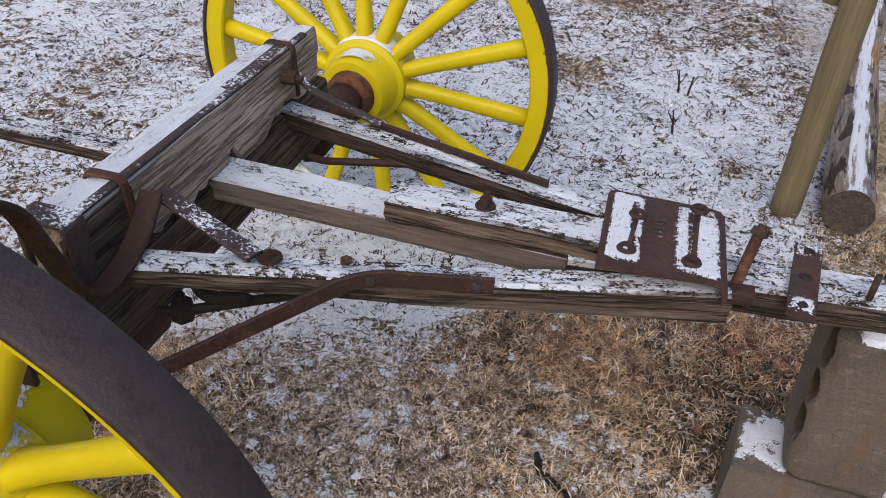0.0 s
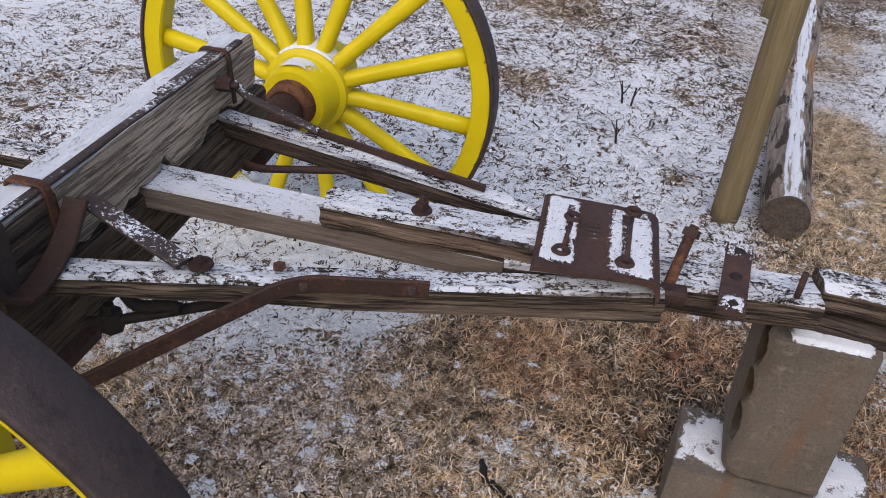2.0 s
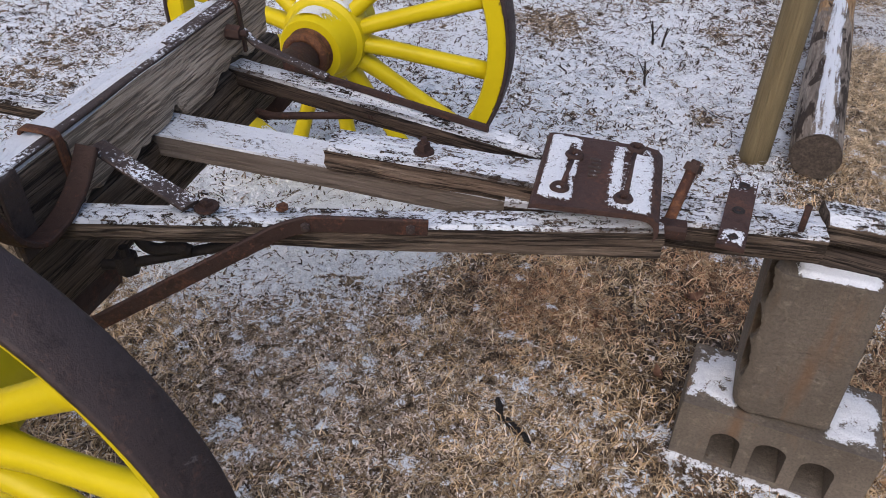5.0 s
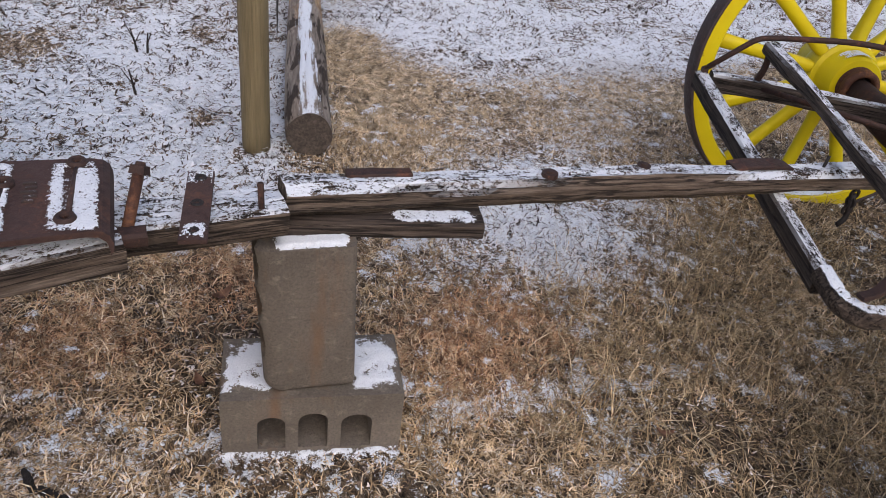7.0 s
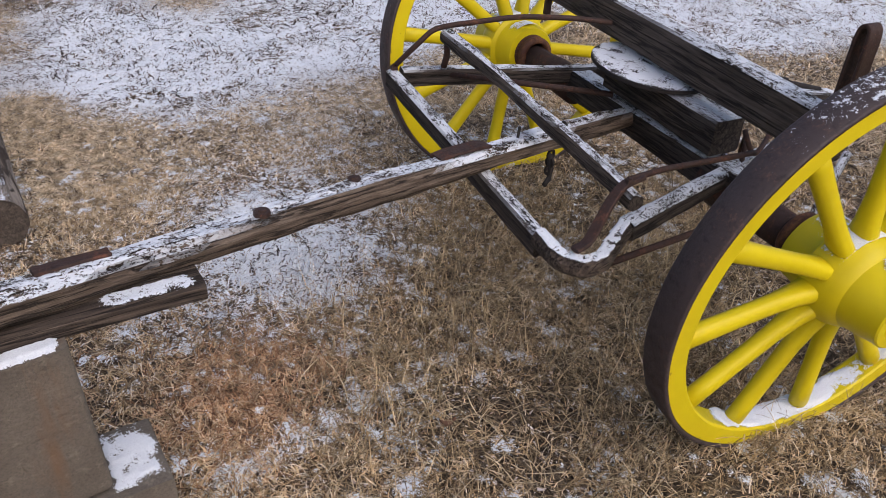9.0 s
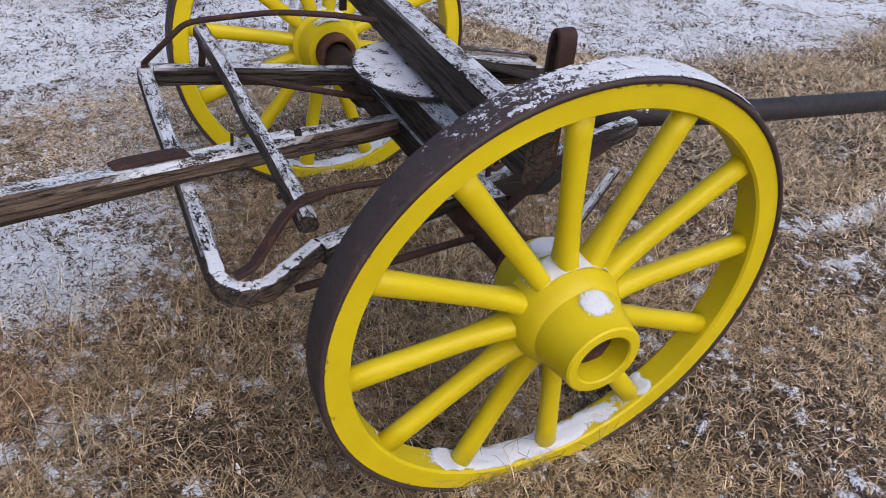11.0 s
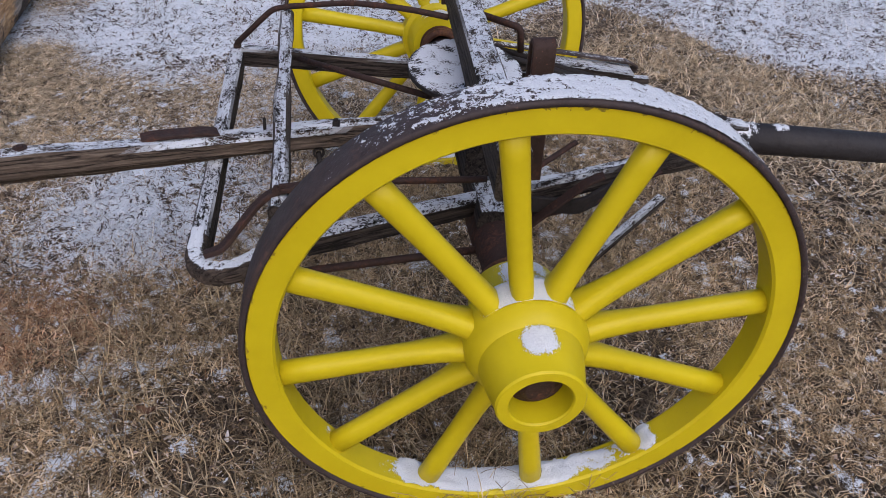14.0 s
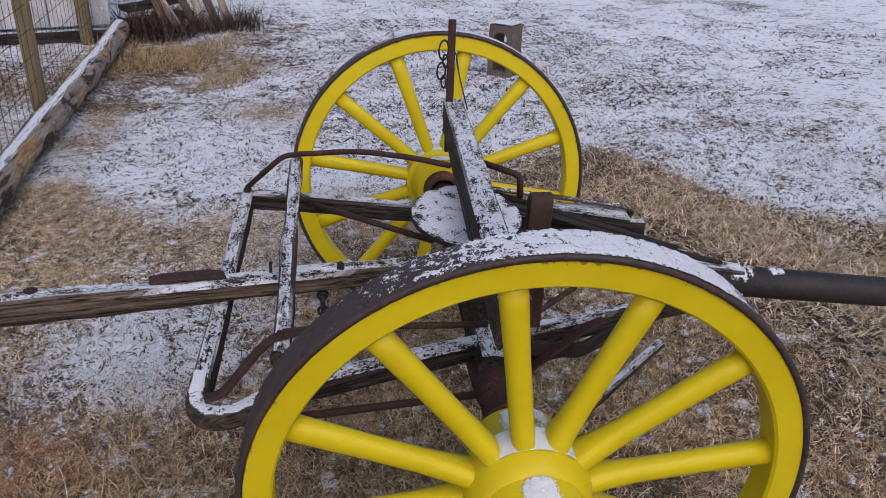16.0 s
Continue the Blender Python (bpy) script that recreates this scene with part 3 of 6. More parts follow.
def wave(x, y, seed=0):
    rng = np.random.RandomState(seed)
    z = 0
    for i in range(14):
        k = 2 ** rng.uniform(0.5, 4.6)
        a = rng.uniform(0, 6.28)
        z = z + np.sin(k * (x * math.cos(a) + y * math.sin(a)) + rng.uniform(0, 6.28)) / k
    return z


def ground_height(x, y):
    x, y = np.asarray(x, float), np.asarray(y, float)
    slope = np.interp(x, (-3, -0.2, 0.5, 1.3, 1.8, 2.8, 4), (0.0, 0.0, -0.012, -0.045, -0.055, -0.030, -0.020))
    return slope + 0.010 * wave(x, y, 3)


def build_ground():
    # fine near the wagon, coarser away from it, out to the horizon
    def axis(lo, hi, fine, centre_lo, centre_hi):
        a = list(np.arange(centre_lo, centre_hi, fine))
        out, d = [], fine
        p = centre_hi
        while p < hi:
            out.append(p)
            d *= 1.18
            p += d
        out.append(hi)
        low, d, p = [], fine * 1.18, centre_lo - fine
        while p > lo:
            low.append(p)
            d *= 1.18
            p -= d
        low.append(lo)
        return np.array(low[::-1] + a + out)

    xs, ys = axis(-400, 400, 0.030, -3.0, 5.5), axis(-400, 400, 0.030, -1.7, 5.0)
    X, Y = np.meshgrid(xs, ys, indexing="ij")
    rng = np.random.RandomState(5)
    near = (np.abs(X) < 8) & (np.abs(Y) < 8)
    Z = ground_height(X, Y) + np.where(near, rng.uniform(-0.006, 0.006, X.shape), 0)
    nx, ny = X.shape
    co = np.stack([X, Y, Z], -1).reshape(-1, 3)
    i = np.arange(nx * ny).reshape(nx, ny)
    f = np.stack([i[:-1, :-1], i[1:, :-1], i[1:, 1:], i[:-1, 1:]], -1).reshape(-1, 4)
    me = bpy.data.meshes.new("ground")
    me.vertices.add(len(co))
    me.vertices.foreach_set("co", co.ravel())
    me.loops.add(f.size)
    me.loops.foreach_set("vertex_index", f.ravel())
    me.polygons.add(len(f))
    me.polygons.foreach_set("loop_start", np.arange(0, f.size, 4))
    me.update(calc_edges=True)
    at = me.attributes.new("cover", "FLOAT", "POINT")
    at.data.foreach_set("value", cover(X, Y).ravel().astype(np.float32))
    me.polygons.foreach_set("use_smooth", [True] * len(f))
    me.materials.append(GROUND)
    return tagged(new("ground", me), "dry lawn of brown grass and leaf litter under thin patchy snow", "ground", kind="structure")


build_ground()


def strips(name, x, y, length, lean, width, mat, label, seed, curl=1.0, segs=3, kind_cat="grass"):
    """Many thin curved blades standing on the ground, in one mesh."""
    rng = np.random.RandomState(seed)
    n = len(x)
    a = rng.uniform(0, 2 * np.pi, n)
    bend = rng.normal(0, 0.9, n) * curl
    z = ground_height(x, y) - 0.004
    p = np.stack([x, y, z], 1)
    tilt = lean.copy()
    seg = length / segs
    rows = []
    w = width
    for s in range(segs + 1):
        side = np.stack([-np.sin(a), np.cos(a), np.zeros(n)], 1) * (w * (1 - 0.75 * s / segs))[:, None] / 2
        rows.append(p - side)
        rows.append(p + side)
        d = np.stack([np.cos(a) * np.cos(tilt), np.sin(a) * np.cos(tilt), np.sin(tilt)], 1)
        p = p + d * seg[:, None]
        a = a + bend / segs
        tilt = tilt - rng.uniform(0.15, 0.75, n) * curl
        floor_z = ground_height(p[:, 0], p[:, 1]) + 0.003
        p[:, 2] = np.maximum(p[:, 2], floor_z)
    k = 2 * (segs + 1)
    co = np.stack(rows, 1).reshape(-1, 3)
    base = (np.arange(n) * k)[:, None, None]
    q = np.array([[2 * s, 2 * s + 1, 2 * s + 3, 2 * s + 2] for s in range(segs)])[None]
    f = (base + q).reshape(-1, 4)
    me = bpy.data.meshes.new(name)
    me.vertices.add(len(co))
    me.vertices.foreach_set("co", co.ravel())
    me.loops.add(f.size)
    me.loops.foreach_set("vertex_index", f.ravel())
    me.polygons.add(len(f))
    me.polygons.foreach_set("loop_start", np.arange(0, f.size, 4))
    me.update(calc_edges=True)
    me.attributes.new("cover", "FLOAT", "POINT").data.foreach_set("value", np.repeat(cover(x, y), k).astype(np.float32))
    me.materials.append(mat)
    return tagged(new(name, me), label, kind_cat, kind="stuff")


def scatter(n, x0, x1, y0, y1, keep, seed):
    rng = np.random.RandomState(seed)
    x, y = rng.uniform(x0, x1, n), rng.uniform(y0, y1, n)
    k = rng.uniform(0, 1, n) < keep(x, y)
    return x[k], y[k]


def grass_keep(x, y):
    clump = 0.62 + 0.38 * np.clip(wave(x * 4, y * 4, 11) * 1.4, -1, 1)
    fine_mat = 0.60 * np.exp(-((x + 0.85) / 0.50) ** 2 - ((y - 0.05) / 0.38) ** 2)
    return np.clip(1.42 - 1.60 * cover(x, y), 0.03, 1) * clump * (1 - fine_mat)


def rusty(x, y):
    """Where the grass has weathered to a red brown, 0 to 1."""
    f = 0.0
    for px, py, rx, ry in ((0.80, 0.26, 0.42, 0.22), (-0.22, 0.50, 0.30, 0.18), (0.05, 0.60, 0.20, 0.14)):
        f = f + np.exp(-((x - px) / rx) ** 2 - ((y - py) / ry) ** 2)
    return np.clip(f * (0.75 + 0.5 * wave(x * 4, y * 4, 41)), 0, 0.92)


def near_edge(x):
    """The lawn's edge on the side from which the wagon is seen."""
    return np.interp(x, (-1.9, 0.0, 0.7, 1.9, 3.4), (-0.55, -0.45, -0.55, -1.6, -1.5))


gx, gy = scatter(330000, -1.9, 3.4, -1.6, 1.5, lambda x, y: grass_keep(x, y) * (1 - 0.8 * rusty(x, y)) * (y > near_edge(x)), 21)
rg = np.random.RandomState(22)
strips("grass", gx, gy, rg.uniform(0.025, 0.070, len(gx)), rg.uniform(0.15, 1.1, len(gx)), rg.uniform(0.0022, 0.0046, len(gx)), STRAW, "short curled dry brown grass", 23, 1.6)
gx, gy = scatter(160000, -0.8, 1.6, -0.2, 1.0, lambda x, y: grass_keep(x, y) * rusty(x, y) * (y > near_edge(x)), 121)
rg = np.random.RandomState(122)
strips("grass", gx, gy, rg.uniform(0.025, 0.075, len(gx)), rg.uniform(0.15, 1.1, len(gx)), rg.uniform(0.0022, 0.0048, len(gx)), RUST_STRAW, "rust-brown curled dry grass beside the blocks", 123, 1.6)
gx, gy = scatter(240000, -3.0, 6.5, 1.5, 6.5, lambda x, y: grass_keep(x, y), 24)
rg = np.random.RandomState(25)
strips("grass", gx, gy, rg.uniform(0.03, 0.08, len(gx)), rg.uniform(0.0, 0.5, len(gx)), rg.uniform(0.0040, 0.0085, len(gx)), STRAW_DULL, "dry brown grass showing through thin snow", 26, segs=2)
gx, gy = scatter(130000, 3.4, 6.6, -1.6, 1.5, lambda x, y: grass_keep(x, y), 44)
rg = np.random.RandomState(45)
strips("grass", gx, gy, rg.uniform(0.03, 0.09, len(gx)), rg.uniform(0.1, 0.8, len(gx)), rg.uniform(0.0040, 0.0085, len(gx)), STRAW_DULL, "dry brown grass with snow in it", 46, segs=2)
gx, gy = scatter(150000, 0.6, 2.9, 1.1, 3.7, lambda x, y: grass_keep(x, y) * np.clip((y - 1.0) / 0.4, 0, 1), 144)
rg = np.random.RandomState(145)
strips("grass", gx, gy, rg.uniform(0.025, 0.070, len(gx)), rg.uniform(0.0, 0.6, len(gx)), rg.uniform(0.0030, 0.0065, len(gx)), STRAW_DULL, "pale flattened straw with snow between", 146, segs=2)
# longer bleached grass round the front wheels, the fence and the log
tx, ty = scatter(52000, 0.7, 3.3, -1.3, 1.2, lambda x, y: np.clip(np.exp(-((x - 1.75) ** 2 / 0.75 + (y + 0.22) ** 2 / 0.45)) * (0.35 + 0.9 * np.clip(wave(x * 5, y * 5, 31) + 0.4, 0, 1)), 0, 1), 27)
rg = np.random.RandomState(28)
strips("tall_grass", tx, ty, rg.uniform(0.07, 0.17, len(tx)), rg.uniform(0.4, 1.35, len(tx)), rg.uniform(0.0018, 0.0040, len(tx)), LONG_STRAW, "long olive-brown grass lying under the wagon", 29, 1.0, 4)
tx, ty = scatter(26000, 0.5, 5.0, 1.0, 6.6, lambda x, y: np.clip(np.exp(-((x - 3.5) ** 2 + (y - 1.35) ** 2) / 0.35) + 0.6 * np.exp(-((x - 0.35) ** 2 + (y - 1.25) ** 2) / 0.03), 0, 1), 30)
rg = np.random.RandomState(31)
strips("tall_grass", tx, ty, rg.uniform(0.06, 0.16, len(tx)), rg.uniform(0.4, 1.3, len(tx)), rg.uniform(0.003, 0.0055, len(tx)), STRAW_DULL, "tuft of long bleached dry grass", 32, 0.9, 4)
tx, ty = scatter(20000, 1.25, 2.65, 4.1, 6.1, lambda x, y: np.clip(1.1 * np.exp(-((x - 1.83) / 0.34) ** 2 - ((y - 5.25) / 0.60) ** 2) - 0.10 + 0.3 * wave(x * 4, y * 4, 51), 0, 1), 130)
rg = np.random.RandomState(131)
strips("tall_grass", tx, ty, rg.uniform(0.06, 0.19, len(tx)), rg.uniform(0.4, 1.35, len(tx)), rg.uniform(0.003, 0.006, len(tx)), GOLD_STRAW, "tuft of long golden dry grass beside the log", 132, 0.8, 4)
# dark leaf bits lying on the snow
lx, ly = scatter(60000, -3.0, 5.5, 0.2, 5.5, lambda x, y: np.clip(cover(x, y) * 1.3 - 0.30, 0, 1) * (1 - 0.65 * np.exp(-((x - 1.65) / 0.8) ** 2 - ((y - 2.6) / 0.9) ** 2)) * (0.20 + 0.80 * np.clip(wave(x * 3, y * 3, 17) + 0.4, 0, 1)), 53)
rg = np.random.RandomState(54)
strips("leaf_bits", lx, ly, rg.uniform(0.014, 0.045, len(lx)), rg.uniform(0.0, 0.5, len(lx)), rg.uniform(0.005, 0.014, len(lx)), DARK_LEAF, "dark brown bits of leaf lying on thin snow", 55, 0.9, 2, "leaves")
lx, ly = scatter(65000, -1.5, 9.5, 2.6, 11.0, lambda x, y: (0.15 + 0.85 * np.clip(wave(x * 2.6, y * 2.6, 18) * 1.6 + 0.15, 0, 1)) * (1 - 0.7 * np.exp(-((x - 1.7) / 0.7) ** 2 - ((y - 2.9) / 0.7) ** 2)), 73)
rg = np.random.RandomState(74)
strips("leaf_bits", lx, ly, rg.uniform(0.025, 0.080, len(lx)), rg.uniform(0.0, 0.5, len(lx)), rg.uniform(0.007, 0.020, len(lx)), DARK_LEAF, "dark bits of leaf and stem showing through snow", 75, 0.9, 2, "leaves")
lx, ly = scatter(170000, -3.0, 6.0, 0.3, 6.2, lambda x, y: 0.25 + 0.75 * np.clip(wave(x * 5, y * 5, 81) * 1.5 + 0.3, 0, 1), 83)
rg = np.random.RandomState(84)
strips("leaf_bits", lx, ly, rg.uniform(0.012, 0.034, len(lx)), rg.uniform(0.1, 0.9, len(lx)), rg.uniform(0.004, 0.009, len(lx)), DARK_LEAF, "small dark specks of leaf on snow and straw", 85, 0.9, 2, "leaves")
# crumbs of leaf and straw close to the wagon
lx, ly = scatter(70000, -1.7, 3.2, -1.4, 1.3, lambda x, y: (0.35 + 0.65 * np.clip(wave(x * 5, y * 5, 19) + 0.3, 0, 1)) * (y > near_edge(x)), 63)
rg = np.random.RandomState(64)
strips("litter", lx, ly, rg.uniform(0.006, 0.018, len(lx)), rg.uniform(0.0, 0.7, len(lx)), rg.uniform(0.003, 0.008, len(lx)), LEAF, "crumbs of dead leaf and straw on the lawn", 65, 1.2, 2, "leaves")
lx, ly = scatter(90000, -1.8, -0.15, -0.5, 0.65, lambda x, y: np.exp(-((x + 0.85) / 0.55) ** 2 - ((y - 0.05) / 0.42) ** 2) * (y > near_edge(x)), 163)
rg = np.random.RandomState(164)
strips("litter", lx, ly, rg.uniform(0.006, 0.020, len(lx)), rg.uniform(0.0, 0.8, len(lx)), rg.uniform(0.0025, 0.007, len(lx)), TAN_CRUMB, "fine tan crumbs of straw and leaf under the rear gear", 165, 1.3, 2, "leaves")
# leaf litter
lx, ly = scatter(60000, -2.8, 5.5, -1.6, 5.0, lambda x, y: (0.3 + 0.7 * np.clip(wave(x * 3, y * 3, 15) + 0.3, 0, 1)) * (y > near_edge(x)), 33)
rg = np.random.RandomState(34)
strips("dead_leaves", lx, ly, rg.uniform(0.012, 0.036, len(lx)), rg.uniform(0.0, 0.6, len(lx)), rg.uniform(0.007, 0.018, len(lx)), LEAF, "small curled brown leaves scattered on the lawn", 35, 0.9, 2, "leaves")


def build_snow_clots():
    """Thin crumbling scraps of snow caught on the grass."""
    cx, cy = scatter(4200, -1.6, 3.4, -1.6, 1.9, lambda x, y: (0.15 + 0.7 * cover(x, y)) * (1 + 0.6 * (x > 0.6)) * (y > near_edge(x)), 42)
    rg = np.random.RandomState(43)
    verts, faces, depth = [], [], []
    na, nr_ = 16, 5
    for px, py in zip(cx, cy):
        r0 = 0.010 + 0.050 * rg.rand() ** 2.2
        st, ang = rg.uniform(0.5, 1.0), rg.uniform(0, 3.14)
        s1, s2 = rg.uniform(0, 50, 2)
        z0 = float(ground_height(px, py)) + rg.uniform(0.002, 0.010)
        b = len(verts)
        for k in range(nr_ + 1):
            for i in range(na):
                a = 2 * math.pi * i / na
                f = k / nr_
                lx, ly = r0 * f * math.cos(a), r0 * f * math.sin(a) * st
                x, y = px + lx * math.cos(ang) - ly * math.sin(ang), py + lx * math.sin(ang) + ly * math.cos(ang)
                h = 0.75 - f * f * 0.9 + 0.55 * noise.noise(Vector((lx * 70 + s1, ly * 70 + s2, 0)))
                verts.append((x, y, z0 + 0.006 * max(h, 0.0) + 0.004 * noise.noise(Vector((x * 60, y * 60, 3)))))
                depth.append(min(max(h, 0.0), 1.0) * 0.48)
        for k in range(nr_):
            for i in range(na):
                j = (i + 1) % na
                q = (b + k * na + i, b + k * na + j, b + (k + 1) * na + j, b + (k + 1) * na + i)
                if max(depth[v] for v in q) > 0:
                    faces.append(q)
    ob = mesh_part("snow_clots", verts, faces, SNOW, smooth=True)
    ob.data.attributes.new("depth", "FLOAT", "POINT").data.foreach_set("value", depth)
    tagged(ob, "small scraps of snow caught in dry grass", "snow", kind="stuff")


build_snow_clots()


# ---------------------------------------------------------------- the wagon
REAR = (-1.112, 0.103, 0.519)
REAR_YAW = 0.083
FRONT = (2.027, -0.0165, 0.456)
FRONT_YAW = 0.328
MR = Matrix.Translation((REAR[0], REAR[1], 0)) @ Matrix.Rotation(-REAR_YAW, 4, "Z")
MF = Matrix.Translation((FRONT[0], FRONT[1], 0)) @ Matrix.Rotation(-FRONT_YAW, 4, "Z")


def R(n, a, z):
    return MR @ Vector((n, a, z))


def F(n, a, z):
    return MF @ Vector((n, a, z - 0.025))


wagon = tagged(empty("wagon"), "old farm wagon running gear with yellow wheels and weathered timbers", "wagon")

RIM_OUT, RIM_IN, TYRE_OUT = 0.528, 0.476, 0.541


def spoke_mesh():
    """One spoke along +z from the hub to the rim, broad at the hub, oval in its length."""
    rings = []
    for z, wx, wy, sq in ((0.075, 0.022, 0.034, 1), (0.125, 0.021, 0.033, 1), (0.16, 0.0225, 0.027, 0.6), (0.22, 0.023, 0.022, 0.35), (0.32, 0.0235, 0.021, 0.3), (0.42, 0.0255, 0.0215, 0.3), (0.486, 0.0265, 0.022, 0.3)):
        ring = []
        for i in range(14):
            a = 2 * math.pi * i / 14
            c, s = math.cos(a), math.sin(a)
            e = 1 / (abs(c) ** 4 + abs(s) ** 4) ** 0.25
            k = 1 + (e - 1) * sq
            ring.append((wx * c * k, wy * s * k, z))
        rings.append(ring)
    bm = loft(rings)
    me = bpy.data.meshes.new("spoke")
    bm.to_mesh(me)
    bm.free()
    me.materials.append(YELLOW)
    me.polygons.foreach_set("use_smooth", [True] * len(me.polygons))
    return me


SPOKE = spoke_mesh()


def wheel(base, side, height, spokes, phase, snow=True, camber=0.0, tyre_snow=None, seed=0, recess=0.0, dish=0.0, track=0.80):
    """A wheel set on the axle base; side -1 stands towards -a. Its outer face looks along side."""
    # own y points outwards from the wagon
    m = base @ Matrix.Translation((0, side * (track - recess), height)) @ Matrix.Rotation(camber, 4, "X")
    if side < 0:
        m = m @ Matrix.Rotation(math.pi, 4, "Z")
    # a dished wheel carries its hub further in than its rim
    hub = lathe([(r, y - dish) for r, y in (
        (0.059, 0.166), (0.062, 0.170), (0.081, 0.170), (0.085, 0.166), (0.086, 0.150), (0.093, 0.120), (0.101, 0.072), (0.108, 0.066), (0.118, 0.046), (0.120, 0.038), (0.123, 0.032),
        (0.124, 0.0), (0.122, -0.036), (0.108, -0.044), (0.100, -0.06), (0.094, -0.12), (0.090, -0.126), (0.060, -0.127), (0.058, -0.03), (0.053, 0.0), (0.056, 0.11))], 48)
    soften(hub, 0.5)
    ob = part("wheel", hub, YELLOW, wagon, "yellow-painted wooden wheel with dark iron tyre", m)
    b = 0.036
    c = recess - b
    rim = lathe([(RIM_IN, c + 0.006), (RIM_IN + 0.005, c), (RIM_OUT, c), (RIM_OUT + 0.001, c + 0.002), (RIM_OUT + 0.001, b - 0.002), (RIM_OUT, b), (RIM_IN + 0.005, b), (RIM_IN, b - 0.006)], 96)
    part("rim", rim, RIM_YELLOW, ob, smooth=False)
    # a loose tyre stands out beyond the rim
    y0, y1 = recess - 0.041, recess + 0.041
    tyre = lathe([(RIM_OUT + 0.002, y0), (TYRE_OUT - 0.003, y0), (TYRE_OUT, y0 + 0.004), (TYRE_OUT + 0.001, recess), (TYRE_OUT, y1 - 0.004), (TYRE_OUT - 0.003, y1), (RIM_OUT + 0.002, y1)], 120)
    part("tyre", tyre, TYRE_IRON, ob, "dark brown iron tyre", smooth=True)
    for i in range(spokes):
        a = radians(phase + i * 360.0 / spokes) * (1 if side > 0 else -1)
        s = new("spoke", SPOKE)
        s.parent = ob
        s.matrix_basis = Matrix.Rotation(a, 4, "Y") @ Matrix.Translation((0, -dish, 0)) @ Matrix.Rotation(-math.atan(dish / 0.47), 4, "X")
    # iron box in the hub and the axle end within it
    box = lathe([(r, y - dish) for r, y in ((0.0, 0.140), (0.024, 0.140), (0.032, 0.134), (0.034, 0.124), (0.0525, 0.120), (0.0525, 0.05), (0.0, 0.05))], 24)
    part("axle_nut", box, IRON, ob, "rusty iron axle end inside the hub")
    if snow:
        snow_sheet("snow", 14, 8, lambda u, v: (((u - 0.5) * 0.040, 0.121 + v * 0.018 - dish, math.sqrt(0.034 ** 2 - ((u - 0.5) * 0.040) ** 2)), (0, 0, 1)), lambda u, v: 0.0045 * (1.0 - ((u - 0.5) / 0.45) ** 2 - ((v - 0.5) / 0.8) ** 2), ob, "dab of snow on the axle end")
    collar = lathe([(r, y - dish) for r, y in ((0.046, -0.100), (0.066, -0.104), (0.070, -0.126), (0.060, -0.134), (0.060, -0.142), (0.067, -0.148), (0.067, -0.164), (0.058, -0.172), (0.046, -0.172))], 32)
    part("collar", collar, ORANGE_RUST, ob, "rusted iron hub collar", smooth=True)
    if snow:
        def on_hub(u, v):
            a = (u - 0.5) * 1.5
            y = 0.070 + v * 0.080 - dish
            r = 0.1035 - v * 0.016
            return (r * math.sin(a), y, r * math.cos(a)), (math.sin(a), 0, math.cos(a))

        snow_sheet("snow", 36, 22, on_hub, lambda u, v: 0.0046 * min(0.9, 1.25 - ((u - 0.5) / 0.25) ** 2 - ((v - 0.42) / 0.40) ** 2 + 0.22 * fbm(u * 6, v * 5, seed)), ob, "snow resting on the hub")

        def on_hub_back(u, v):
            a = (u - 0.5) * 2.0
            y = 0.033 - v * 0.14 - dish
            r = 0.123 if v < 0.45 else 0.100
            return (r * math.sin(a), y, r * math.cos(a)), (math.sin(a), 0, math.cos(a))

        snow_sheet("snow", 50, 30, on_hub_back, lambda u, v: 0.0050 * min(0.95, 1.20 - ((u - 0.5) / 0.40) ** 2 + 0.42 * fbm(u * 6, v * 5, seed + 4) - (0.55 if v > 0.5 else 0.0)) if not 0.46 < v < 0.54 else -1, ob, "snow between the spokes")

        def on_rim(u, v):
            a = math.pi + (u - 0.5) * 2.2
            return (RIM_IN * math.sin(a), (v - 0.5) * 0.066, RIM_IN * math.cos(a)), (-math.sin(a), 0, -math.cos(a))

        def in_rim(u, v):
            # snow is held in the corner on the upper side of each low spoke
            a = math.degrees(math.pi + (u - 0.5) * 2.2) - phase * (1 if side > 0 else -1)
            step = 360.0 / spokes
            lean = ((a + step / 2) % step - step / 2) * (1 if u > 0.5 else -1)
            held = 1.05 * math.exp(-((lean - 4.5) / 2.6) ** 2) if abs(u - 0.5) > 0.12 else 0.0
            return 0.010 * min(0.7, 0.74 - ((u - 0.5) / 0.34) ** 2 + held + 0.50 * fbm(u * 20, v * 2, seed + 8) - 0.5 * max(0, 0.2 - min(v, 1 - v)) / 0.2)

        snow_sheet("snow", 220, 14, on_rim, in_rim, ob, "snow drifted on the inside of the rim")
    if tyre_snow:
        lo, hi = tyre_snow

        def on_tyre(u, v):
            a = radians(lo + (hi - lo) * u) * (1 if side > 0 else -1)
            return (TYRE_OUT * math.sin(a), (v - 0.5) * 0.078, TYRE_OUT * math.cos(a)), (math.sin(a), 0, math.cos(a))

        def deep(u, v):
            e = min(u / 0.55, (1 - u) / 0.14, 1.0)
            return 0.0052 * min(0.85, e * 0.98 - 0.30 + 0.32 * fbm(u * 26, v * 4, seed + 2) + 0.40 * fbm(u * 80, v * 9, seed + 5) - 0.30 * max(0, 0.12 - min(v, 1 - v)) / 0.12)

